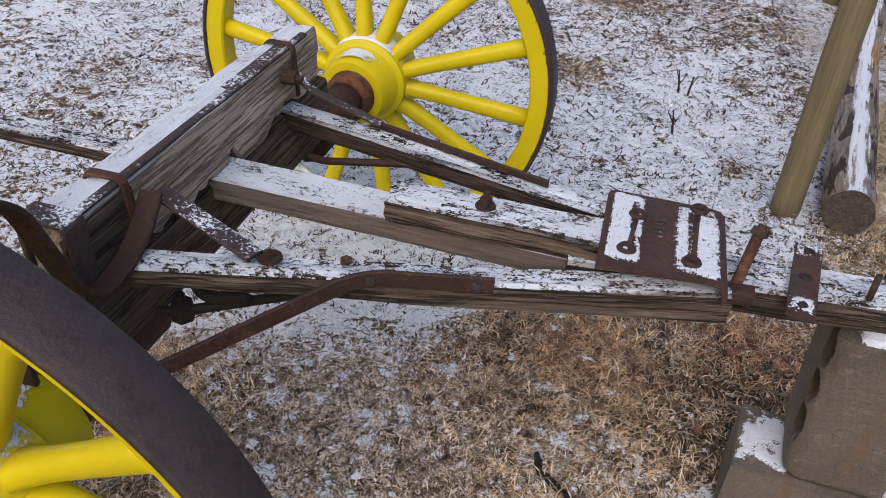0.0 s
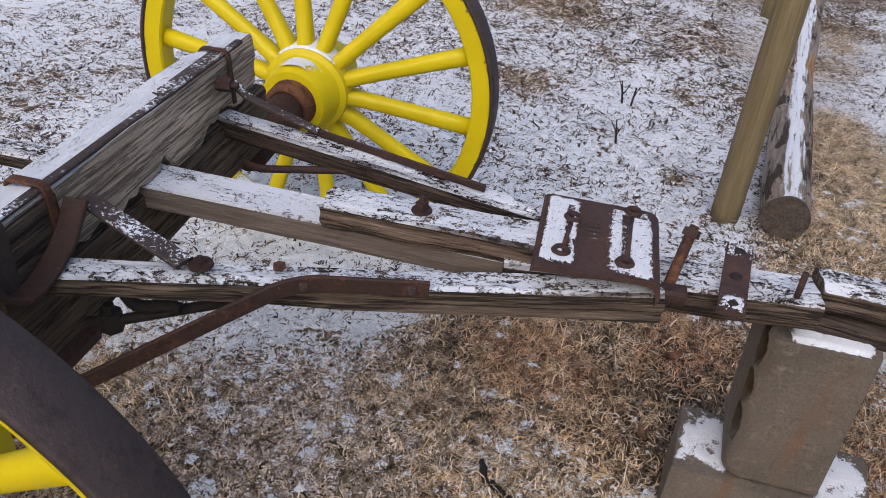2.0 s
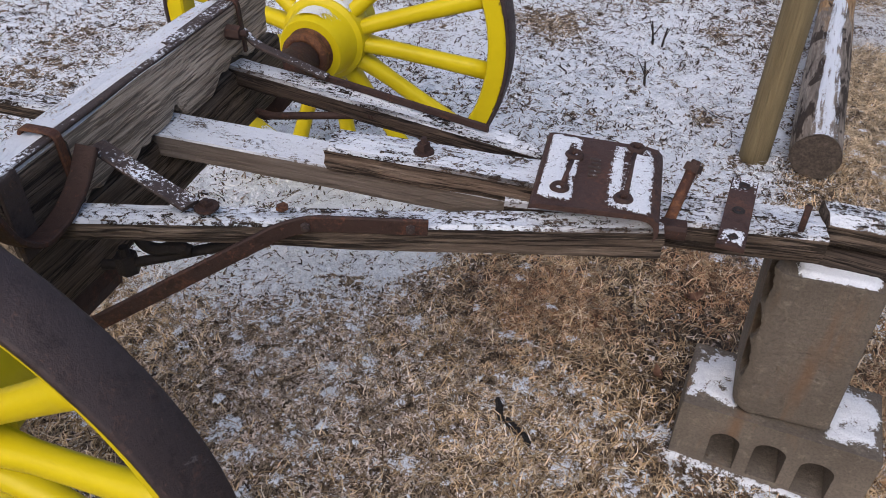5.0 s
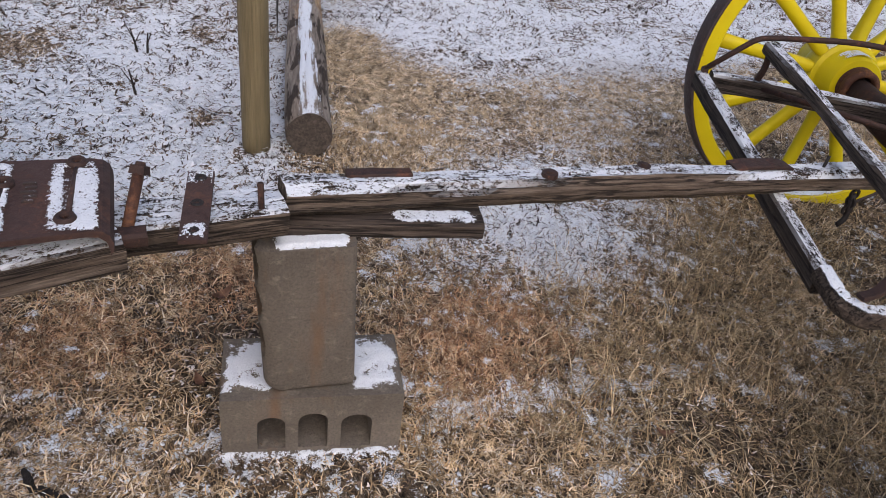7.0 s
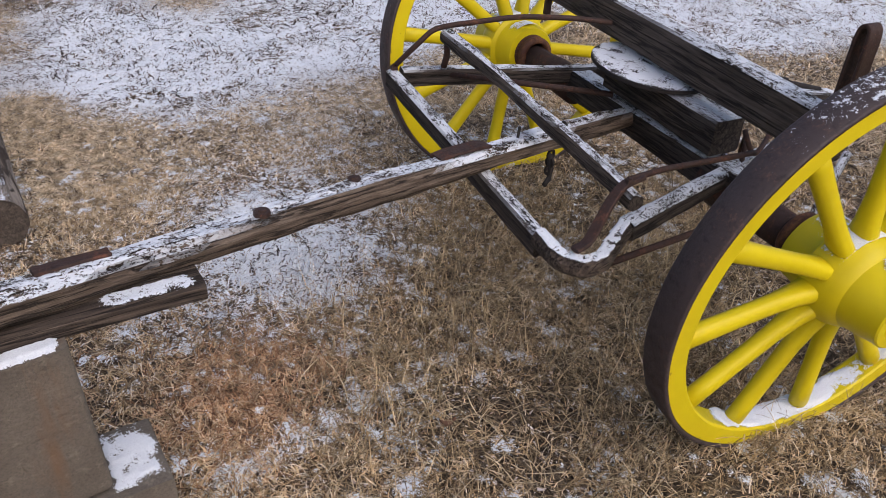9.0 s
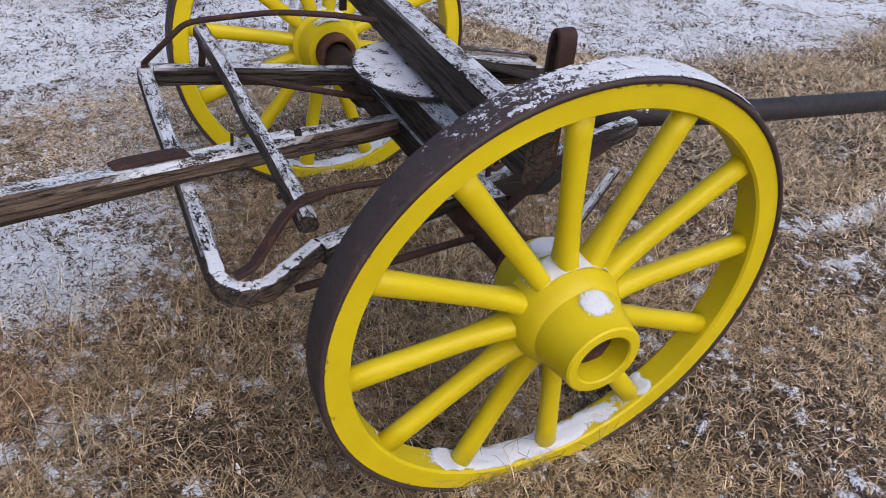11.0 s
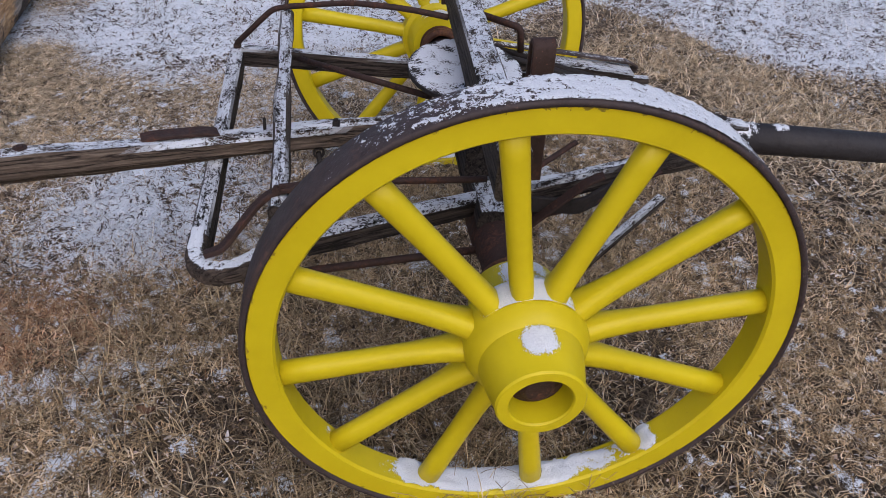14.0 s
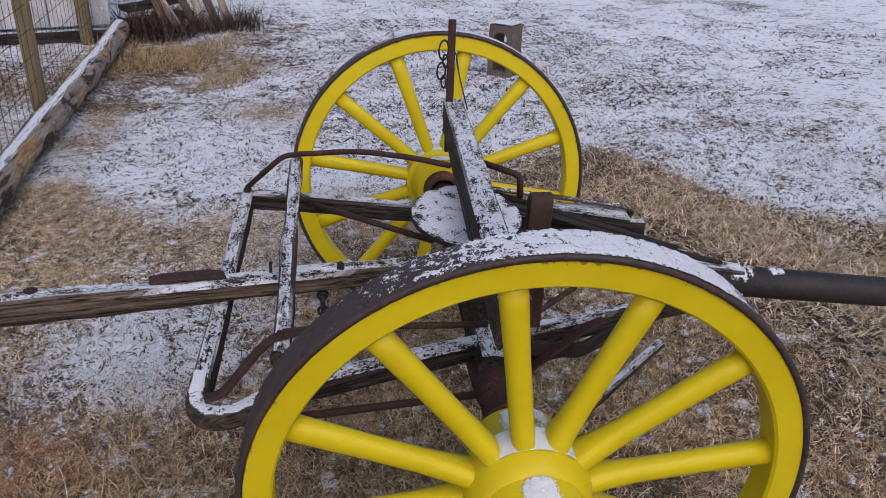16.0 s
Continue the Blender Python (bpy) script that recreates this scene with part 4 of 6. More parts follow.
        snow_sheet("snow", 260, 22, on_tyre, deep, ob, "snow lying along the top of the tyre")
    return ob


wheel(MR, -1, REAR[2], 14, 4, seed=1, recess=0.018, dish=0.05)
wheel(MR, 1, REAR[2], 14, 20.5, seed=2, dish=0.04)
wheel(MF, -1, FRONT[2], 12, 22.2, tyre_snow=(-50, 46), camber=0.065, track=0.827, seed=3)
wheel(MF, 1, FRONT[2], 12, 10.0, tyre_snow=(-52, 40), camber=-0.082, track=0.794, seed=4)


def skein(base, side, height):
    """Iron-shod tapered end of an axle."""
    pts = [(base @ Vector((0, side * a, height))) for a in (0.34, 0.52, 0.70)]
    return rod("axle_skein", pts, 0.060, IRON, wagon, "iron sleeve on the axle end", r1=0.048)


for s_ in (-1, 1):
    skein(MR, s_, REAR[2])
    skein(MF, s_, FRONT[2])

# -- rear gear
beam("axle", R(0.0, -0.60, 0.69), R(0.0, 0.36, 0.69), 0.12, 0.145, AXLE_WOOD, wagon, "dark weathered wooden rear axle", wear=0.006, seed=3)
beam("bolster", R(0.036, -0.53, 0.836), R(0.036, 0.30, 0.84), 0.070, 0.150, GREY_WOOD, wagon, "cracked grey rear bolster with a rotten end", wear=0.010, ragged=(0.02, 0.15), seed=5, step=0.012, torn=0.06)
strap("bolster_strip", [R(0.064, -0.50, 0.838), R(0.064, 0.24, 0.841)], 0.017, 0.008, (1, 0, 0), FROST_IRON, wagon, "thin iron strip along the bolster edge")
strap("bolster_strip", [R(0.054, -0.06, 0.842), R(0.052, 0.155, 0.842)], 0.026, 0.007, (1, 0, 0), FROST_IRON, wagon, "wider iron wear strip dusted with snow")
beam("bolster_shoe", R(0.074, -0.545, 0.822), R(0.074, -0.39, 0.824), 0.008, 0.115, BARE_DARK, wagon, "dark stained cheek at the bolster end", wear=0.004, seed=6)
strap("bolster_cap", [R(0.078, -0.520, 0.70), R(0.078, -0.520, 0.843), R(-0.004, -0.520, 0.843), R(-0.004, -0.520, 0.70)], 0.045, 0.008, (0, 1, 0), FROST_IRON, wagon, "iron band round the bolster end", 0.012)

# reach
beam("reach", (-2.05, 0.060, 0.712), (-1.16, -0.005, 0.706), 0.055, 0.034, BROWN_WOOD, wagon, "brown weathered rear end of the reach", wear=0.002, seed=8)
beam("reach", (-1.22, -0.010, 0.712), (-0.24, -0.072, 0.684), 0.088, 0.048, LUMBER, wagon, "sawn grey board spliced to the reach", w1=0.080, wear=0.0015, chamfer=0.003, seed=7)
beam("reach", (-0.715, -0.052, 0.742), (-0.20, -0.075, 0.728), 0.078, 0.050, SPLIT_WOOD, wagon, "old split reach timber over the grey board", w1=0.09, wear=0.005, ragged=(0.015, 0.0), seed=9)
beam("reach", (-0.40, -0.082, 0.700), (0.133, -0.040, 0.683), 0.092, 0.064, BROWN_WOOD, wagon, "weathered middle length of the wooden reach", under=0.010, wear=0.004, seed=11)
beam("reach", (0.10, 0.012, 0.624), (0.512, -0.072, 0.618), 0.080, 0.036, BARE_DARK, wagon, "dark tongue of the spliced joint", wear=0.002, seed=12)


def on_tail(u, v):
    x = 0.330 + 0.176 * u
    return (x, 0.012 - 0.204 * (x - 0.10) - 0.038 + 0.046 * v, 0.624 - 0.0146 * (x - 0.10)), (0, 0, 1)


snow_sheet("snow", 60, 16, on_tail, lambda u, v: 0.0040 * min(0.85, 0.68 + 0.6 * fbm(u * 8, v * 2, 4) - 0.9 * max(0, 0.12 - min(u, 1 - u)) / 0.12 - 0.8 * max(0, 0.15 - min(v, 1 - v)) / 0.15), wagon, "snow on the end of the joint")
beam("reach", (0.140, -0.016, 0.697), (2.06, 0.006, 0.518), 0.066, 0.072, BROWN_WOOD, wagon, "long weathered wooden reach pole", h1=0.062, under=0.015, wear=0.009, chamfer=0.012, ragged=(0.006, 0), seed=13,
            bow=lambda f: 0.010 * math.sin(f * math.pi))

# hounds of the rear gear
beam("hound", (-1.10, -0.36, 0.735), (-0.13, -0.120, 0.700), 0.050, 0.040, BROWN_WOOD, wagon, "weathered rear hound bolted to the reach", h1=0.062, wear=0.005, ragged=(0, 0.01), seed=14)
beam("hound", (-1.05, 0.275, 0.702), (-0.30, -0.005, 0.730), 0.056, 0.046, HOUND_WOOD, wagon, "blackened rear hound running to the plate", w1=0.045, wear=0.006, seed=15)
strap("hound_brace", [R(0.095, 0.14, 0.795), R(0.13, 0.125, 0.775), R(0.29, 0.118, 0.728)], 0.022, 0.008, (0, 1, 0), FROST_IRON, wagon, "flat iron brace dusted with snow")
strap("hound_brace", [R(0.26, 0.135, 0.720), R(0.62, 0.010, 0.737), R(0.66, -0.002, 0.738)], 0.016, 0.007, (0, 0, 1), IRON, wagon, "rusty flat iron on the hound")
strap("hound_brace", [R(0.09, -0.345, 0.795), R(0.12, -0.352, 0.785), R(0.28, -0.392, 0.747)], 0.036, 0.008, (0, 1, 0), FROST_IRON, wagon, "flat iron brace dusted with snow")
strap("side_brace", [R(0.635, -0.290, 0.712), R(0.46, -0.350, 0.724), R(0.42, -0.370, 0.716), R(0.12, -0.565, 0.570), R(0.0, -0.640, 0.510)], 0.030, 0.008, (0, 0, 1), IRON, wagon, "long rusty iron side brace", 0.03)
for q_ in (R(0.61, -0.303, 0.714), R(0.455, -0.357, 0.722)):
    bolt("bolt", q_, 0.008, 0.007, wagon, FROST_IRON, axis=(0.30, -0.95, 0))
rod("tie_rod", [R(0.10, -0.42, 0.605), R(0.14, -0.405, 0.605), R(0.36, -0.345, 0.665), R(0.44, -0.33, 0.69)], 0.009, BLACK_IRON, wagon, "round iron tie rod")
bolt("bolt", R(0.138, -0.405, 0.590), 0.020, 0.035, wagon, BLACK_IRON)
rod("tie_rod", [R(0.12, 0.11, 0.625), R(0.16, 0.10, 0.625), R(0.40, 0.068, 0.685)], 0.008, IRON, wagon, "round iron tie rod")
bolt("bolt", R(0.41, 0.062, 0.695), 0.013, 0.012, wagon, axis=(0.3, -0.9, 0))
rod("chain_hook", [R(0.150, -0.385, 0.690), R(0.160, -0.390, 0.662), R(0.178, -0.395, 0.642), R(0.205, -0.392, 0.640), R(0.228, -0.388, 0.652), R(0.255, -0.385, 0.645)], 0.011, BLACK_IRON, wagon, "bent iron hook under the hound")
bolt("bolt", R(0.298, -0.378, 0.738), 0.011, 0.011, wagon, IRON, sides=4, washer=0.020)
bolt("bolt", R(0.408, -0.338, 0.733), 0.011, 0.005, wagon, ORANGE_RUST, sides=6)
bolt("bolt", (-0.551, -0.060, 0.738), 0.012, 0.020, wagon, IRON, sides=4, washer=0.019)

# bolster irons
strap("stake_iron", [R(0.10, -0.690, 0.70), R(0.10, -0.700, 0.955), R(0.10, -0.665, 0.972), R(0.10, -0.625, 0.935), R(0.10, -0.600, 0.86), R(0.10, -0.570, 0.765), R(0.10, -0.530, 0.728), R(0.10, -0.470, 0.735), R(0.10, -0.415, 0.765), R(0.10, -0.375, 0.812)],
      0.038, 0.010, (1, 0, 0), IRON, wagon, "bent iron stake bracket on the bolster", 0.04)
strap("bolster_clip", [R(0.082, -0.405, 0.735), R(0.078, -0.405, 0.848), R(0.012, -0.405, 0.848), R(0.009, -0.405, 0.74)], 0.018, 0.006, (0, 1, 0), ORANGE_RUST, wagon, "rusty iron clip over the bolster", 0.015)
strap("bolster_clip", [R(0.082, 0.165, 0.735), R(0.077, 0.165, 0.847), R(0.014, 0.165, 0.847), R(0.010, 0.165, 0.74)], 0.014, 0.006, (0, 1, 0), IRON, wagon, "iron clip over the bolster", 0.015)
bolt("bolt", R(0.078, 0.11, 0.80), 0.016, 0.03, wagon, IRON, axis=(1, 0, 0))

# iron plate where hounds and reach meet
plate_m, _ = frame_from((-0.345, -0.050, 0.735), (-0.140, -0.058, 0.729))


def build_plate():
    rings = []
    for x, z in ((-0.004, 0.0), (0.0, 0.006), (0.01, 0.008), (0.10, 0.008), (0.175, 0.008), (0.192, 0.005), (0.202, -0.004), (0.206, -0.018), (0.206, -0.030)):
        ring = []
        near = -0.128 + 0.10 * max(0.0, min(x, 0.2))
        for y in np.linspace(near, 0.104, 9):
            ring.append((x, float(y), z))
        for y in np.linspace(0.104, near, 9):
            ring.append((max(x - 0.006, -0.004), float(y), z - 0.010))
        rings.append(ring)
    ob = part("coupling_plate", loft(rings), PLATE_IRON, wagon, "brown cast-iron plate with snow in its grooves", plate_m)
    for x in (0.045, 0.148):
        bm = loft(sweep([(x - 0.004, -0.07, 0.009), (x + 0.006, 0.028 if x < 0.1 else 0.080, 0.009)], [(math.cos(a) * 0.0045, math.sin(a) * 0.005) for a in np.linspace(0, 2 * np.pi, 10, endpoint=False)]))
        part("rib", bm, PLATE_IRON, ob, smooth=True)
        for y in (-0.078, 0.030 if x < 0.1 else 0.085):
            ring = lathe([(0.006, 0.002), (0.008, 0.007), (0.013, 0.008), (0.0165, 0.003), (0.0165, -0.002), (0.006, -0.002)], 20)
            part("bolt_boss", ring, IRON, ob, "", Matrix.Translation((x + (0.006 if y > 0 else -0.006), y, 0.010)) @ Matrix.Rotation(math.pi / 2, 4, "X"))
    # worn raised marks that cannot be read
    for i in range(5):
        bm = bmesh.new()
        bmesh.ops.create_cube(bm, size=1, matrix=Matrix.Translation((0.088 + 0.0025 * (i % 2), -0.022 + i * 0.013, 0.0095)) @ Matrix.Diagonal((0.016 + 0.003 * (i % 3), 0.005, 0.004, 1)))
        part("raised_mark", bm, FROST_IRON, ob)

    def edge(u, v):
        return 0.7 * max(0.0, 0.09 - min(u, 1 - u)) / 0.09 + 0.8 * max(0.0, 0.05 - min(v, 1 - v)) / 0.05

    def band(x0, x1):
        def at(u, v):
            return (x0 + (x1 - x0) * u, -0.110 + 0.204 * v, 0.009), (0, 0, 1)
        return at

    snow_sheet("snow", 14, 60, band(0.006, 0.062), lambda u, v: 0.0036 * min(0.9, 1.02 + 0.5 * fbm(u * 2, v * 7, 3) - 1.2 * max(0, u - 0.75) - (0.8 if abs(u - 0.72) < 0.12 and 0.1 < v < 0.9 else 0) + 0.35 * fbm(u * 7, v * 22, 1) - edge(u, v)), ob, "snow on the iron plate")
    snow_sheet("snow", 18, 60, band(0.112, 0.188), lambda u, v: 0.0036 * min(0.9, 0.92 - 1.2 * max(0, v - 0.70) + 0.35 * fbm(u * 2, v * 7, 9) - 1.5 * max(0, 0.25 - u) - (0.8 if abs(u - 0.42) < 0.10 and 0.1 < v < 0.9 else 0) + 0.35 * fbm(u * 7, v * 22, 2) - edge(u, v)), ob, "snow on the iron plate")


build_plate()
beam("pin_socket", (-0.158, -0.120, 0.702), (-0.096, -0.119, 0.700), 0.034, 0.030, IRON, wagon, "worn iron socket at the foot of the pin", wear=0.003, chamfer=0.008, seed=17)

# king pin, cross strap and spike
pin = rod("pin", [(-0.130, -0.121, 0.680), (-0.096, -0.034, 0.752)], 0.0095, ORANGE_RUST, wagon, "loose rusty draw pin standing in the reach")
bolt("pin_head", (-0.096, -0.034, 0.748), 0.018, 0.014, pin, IRON, sides=4, axis=(0.25, 0.42, 0.87))
cs, _ = frame_from((-0.032, -0.165, 0.692), (0.006, 0.025, 0.700))


def build_cross_strap():
    n_ = 12
    holes = (0.022, 0.098, 0.172)
    c = loft([[(x, y, z) for y, z in ((-0.022, 0), (0.022, 0), (0.022, 0.009), (-0.022, 0.009))] for x in np.linspace(0, 0.194, n_)])
    ob = part("cross_strap", c, PLATE_IRON, wagon, "flat iron strap with three holes across the reach", cs)
    for x in holes:
        h = lathe([(0.004, 0.0008), (0.009, 0.0018), (0.011, 0.0), (0.004, -0.001)], 14)
        part("hole_rim", h, BLACK_IRON, ob, "", Matrix.Translation((x, 0, 0.010)) @ Matrix.Rotation(math.pi / 2, 4, "X"))
    snow_sheet("snow", 12, 12, lambda u, v: ((0.004 + 0.045 * u, -0.020 + 0.040 * v, 0.009), (0, 0, 1)), lambda u, v: 0.0032 * min(0.9, 0.9 - 0.9 * max(0.0, 0.22 - min(u, v, 1 - v)) / 0.22 - max(0, 0.22 - math.hypot(u - 0.4, v - 0.5)) * 9 + 0.4 * fbm(u * 3, v * 3, 4) - 1.2 * max(0, u - 0.7) / 0.3), ob, "snow on the strap")
    snow_sheet("snow", 8, 12, lambda u, v: ((0.155 + 0.036 * u, -0.020 + 0.040 * v, 0.009), (0, 0, 1)), lambda u, v: 0.0026 * min(0.8, 0.6 - max(0, 0.26 - math.hypot(u - 0.5, v - 0.5)) * 9 + 0.6 * fbm(u * 3, v * 3, 6) - 1.2 * max(0, 0.3 - u)), ob, "snow on the strap")


build_cross_strap()
rod("spike", [(0.092, -0.070, 0.66), (0.090, -0.075, 0.735)], 0.0055, IRON, wagon, "bent iron spike in the reach", sides=8)

# irons on the long pole
beam("pole_iron", (0.258, -0.002, 0.696), (0.385, -0.006, 0.689), 0.028, 0.020, IRON, wagon, "worn iron staple let into the pole", wear=0.006, chamfer=0.007, seed=18, step=0.012)
bolt("bolt", (0.683, -0.018, 0.652), 0.018, 0.009, wagon, IRON, sides=9)
bolt("bolt", (0.935, 0.010, 0.628), 0.017, 0.009, wagon, IRON, sides=9)
strap("slider_iron", [(1.185, 0.012, 0.607), (1.22, 0.010, 0.610), (1.33, 0.010, 0.600), (1.36, 0.010, 0.590)], 0.042, 0.010, (0, 1, 0), IRON, wagon, "flat iron wear plate on the pole")
rod("spike", [(1.472, 0.004, 0.55), (1.474, 0.001, 0.612)], 0.004, BLACK_IRON, wagon, "nail standing in the pole", sides=8)

# -- front gear, set out from the front axle
beam("axle", F(0.0, -0.50, 0.560), F(0.0, 0.40, 0.545), 0.085, 0.090, DARK_WOOD, wagon, "dark wooden front axle", w1=0.08, h1=0.09, wear=0.005, seed=21)
beam("sand_board", F(-0.01, -0.37, 0.675), F(-0.01, 0.13, 0.675), 0.10, 0.10, DARK_WOOD, wagon, "dark sand board over the front axle", wear=0.004, seed=22)
beam("bolster", F(-0.018, -0.69, 0.822), F(0.022, 0.630, 0.834), 0.066, 0.115, DUSTED_WOOD, wagon, "dark wooden front bolster dusted with snow", wear=0.003, seed=23)


def build_disc():
    bm = bmesh.new()
    bmesh.ops.create_cone(bm, cap_ends=True, segments=40, radius1=1, radius2=1, depth=0.010, matrix=Matrix.Diagonal((0.150, 0.205, 1, 1)))
    ob = part("bolster_plate", bm, BLACK_IRON, wagon, "rounded iron bolster plate covered with snow", Matrix.Translation(F(-0.015, -0.012, 0.690)) @ Matrix.Rotation(-FRONT_YAW, 4, "Z"))

    def at(u, v):
        a = u * 2 * math.pi
        return (0.148 * v * math.cos(a), 0.203 * v * math.sin(a), 0.005), (0, 0, 1)

    snow_sheet("snow", 72, 24, at, lambda u, v: 0.0045 * min(0.9, 0.62 + 0.6 * fbm(math.cos(u * 6.283) * v * 4, math.sin(u * 6.283) * v * 4, 2) - 0.3 * max(0, v - 0.9) * 10), ob, "snow on the rounded plate")


build_disc()

# hounds of the front gear, joined by the slider bar under the pole
beam("slider_bar", F(-0.655, 0.425, 0.592), F(-0.652, -0.515, 0.540), 0.040, 0.058, DARK_WOOD, wagon, "slider bar under the pole with snow on top", wear=0.003, seed=24)
beam("hound", F(-0.63, 0.405, 0.598), F(0.62, 0.30, 0.520), 0.045, 0.055, DARK_WOOD, wagon, "dark front hound with snow on top", wear=0.006, seed=25)
beam("hound", F(-0.43, -0.528, 0.545), F(0.60, -0.235, 0.575), 0.045, 0.055, DARK_WOOD, wagon, "dark front hound with snow on top", wear=0.008, chamfer=0.010, seed=26)


def bent_bar(name, points, w, h, mat, parent, label, seed):
    """A worn bar bent in the flat, with a strip of snow along its top."""
    path = rounded(points, 0.05, 8)
    c = 0.010
    prof = [(-w / 2 + c, 0), (0, 0), (w / 2 - c, 0), (w / 2, -c), (w / 2, -h + c), (w / 2 - c, -h), (-w / 2 + c, -h), (-w / 2, -h + c), (-w / 2, -c)]
    rings = []
    for k, p in enumerate(path):
        d = (path[min(k + 1, len(path) - 1)] - path[max(k - 1, 0)]).normalized()
        side = Vector((d.y, -d.x, 0)).normalized()
        rings.append([p + side * a * (1 + 0.08 * noise.noise(p * 30)) + Vector((0, 0, b + 0.003 * noise.noise(p * 25 + Vector((a, b, seed)))))  for a, b in prof])
    bm = loft(rings)
    soften(bm, 0.7)
    ob = part(name, bm, mat, parent, label)

    def at(u, v):
        f = u * (len(path) - 1)
        k = min(int(f), len(path) - 2)
        p = path[k].lerp(path[k + 1], f - k)
        d = (path[k + 1] - path[k]).normalized()
        return p + Vector((d.y, -d.x, 0)).normalized() * (v - 0.5) * w * 0.92 + Vector((0, 0, 0.003)), (0, 0, 1)

    snow_sheet("snow", 90, 14, at, lambda u, v: 0.005 * min(0.85, 0.62 + 0.70 * fbm(u * 16, v * 2.5, seed) - 1.1 * max(0, 0.2 - min(v, 1 - v)) / 0.2), ob, "snow on the bent bar")
    return ob


bent_bar("slider_bend", [F(-0.655, -0.50, 0.544), F(-0.654, -0.590, 0.538), F(-0.622, -0.632, 0.537), F(-0.572, -0.632, 0.537), F(-0.505, -0.580, 0.540), F(-0.44, -0.535, 0.545)], 0.042, 0.040, BARE_DARK, wagon, "bent end of the slider bar", 3.0)
beam("cross_bar", F(-0.494, 0.385, 0.716), F(-0.472, -0.595, 0.654), 0.038, 0.038, DUSTED_WOOD, wagon, "thin cross bar over the pole, dusted with snow", wear=0.007, chamfer=0.008, seed=27, bow=lambda f: 0.012 * math.sin(f * math.pi))
rod("brace_rod", [F(-0.65, 0.405, 0.612), F(-0.535, 0.392, 0.718), F(-0.490, 0.378, 0.730), F(-0.30, 0.285, 0.772), F(-0.14, 0.21, 0.776), F(-0.04, 0.165, 0.768)], 0.0085, IRON, wagon, "curved iron rod to the bolster", 0.06)
rod("brace_rod", [F(-0.50, 0.360, 0.705), F(-0.495, 0.365, 0.64), F(-0.50, 0.375, 0.600)], 0.010, IRON, wagon, "short iron stay")
rod("brace_rod", [F(-0.48, 0.385, 0.570), F(-0.10, 0.02, 0.60)], 0.009, IRON, wagon, "iron tie rod under the hounds")
strap("curved_iron", [F(-0.628, -0.606, 0.552), F(-0.592, -0.600, 0.560), F(-0.518, -0.565, 0.640), F(-0.485, -0.554, 0.664), F(-0.43, -0.548, 0.672)], 0.026, 0.011, (0.1, -1, 0.2), IRON, wagon, "curved rusty iron link", 0.03)
rod("brace_rod", [F(-0.47, -0.550, 0.672), F(-0.36, -0.535, 0.672), F(-0.10, -0.50, 0.646), F(-0.03, -0.49, 0.640)], 0.0075, IRON, wagon, "iron stay from cross bar to axle")
strap("axle_stay", [F(0.06, -0.415, 0.425), F(0.10, -0.413, 0.465), F(0.225, -0.423, 0.585), F(0.26, -0.425, 0.60)], 0.026, 0.008, (0, 1, 0), IRON, wagon, "rusty flat stay from axle to hound")
rod("brace_rod", [F(0.0, -0.413, 0.665), F(0.004, -0.440, 0.625), F(0.03, -0.440, 0.598), F(0.079, -0.417, 0.605), F(0.157, -0.366, 0.625), F(0.208, -0.343, 0.645)], 0.007, IRON, wagon, "bent iron rod beside the bolster")
rod("brace_rod", [F(-0.50, -0.585, 0.475), F(-0.02, -0.52, 0.475)], 0.009, IRON, wagon, "low iron stay to the axle")
bolt("bolt", F(-0.652, 0.415, 0.594), 0.014, 0.012, wagon, IRON, sides=4)
bolt("bolt", F(-0.474, -0.560, 0.668), 0.011, 0.010, wagon, IRON, sides=4)
bolt("bolt", F(0.002, -0.13, 0.806), 0.022, 0.008, wagon, IRON, sides=10)
bolt("bolt", (1.655, -0.006, 0.560), 0.013, 0.014, wagon, BLACK_IRON, sides=4)
rod("chain_hook", [(1.60, -0.015, 0.50), (1.60, -0.025, 0.43), (1.575, -0.028, 0.415)], 0.007, BLACK_IRON, wagon, "iron hook hanging under the pole")
for i_ in range(3):
    ring = lathe([(0.010, -0.003), (0.016, -0.003), (0.016, 0.003), (0.010, 0.003)], 12)
    part("chain_link", ring, BLACK_IRON, wagon, "", Matrix.Translation((1.60, -0.018, 0.50 - 0.024 * i_)) @ Matrix.Rotation(1.5 * i_, 4, "Z"))

# stakes of the front bolster
strap("stake", [F(0.020, -0.632, 0.74), F(0.022, -0.632, 0.985), F(0.023, -0.636, 1.007), F(0.023, -0.648, 1.015), F(0.023, -0.660, 1.007), F(0.022, -0.664, 0.985), F(0.020, -0.664, 0.74)], 0.042, 0.009, (0.95, -0.3, 0), IRON, wagon, "iron bolster stake bent into a loop", 0.012)
strap("stake", [F(0.005, 0.60, 0.66), F(0.005, 0.60, 1.100)], 0.024, 0.016, (0.95, -0.3, 0), IRON, wagon, "tall iron bolster stake")
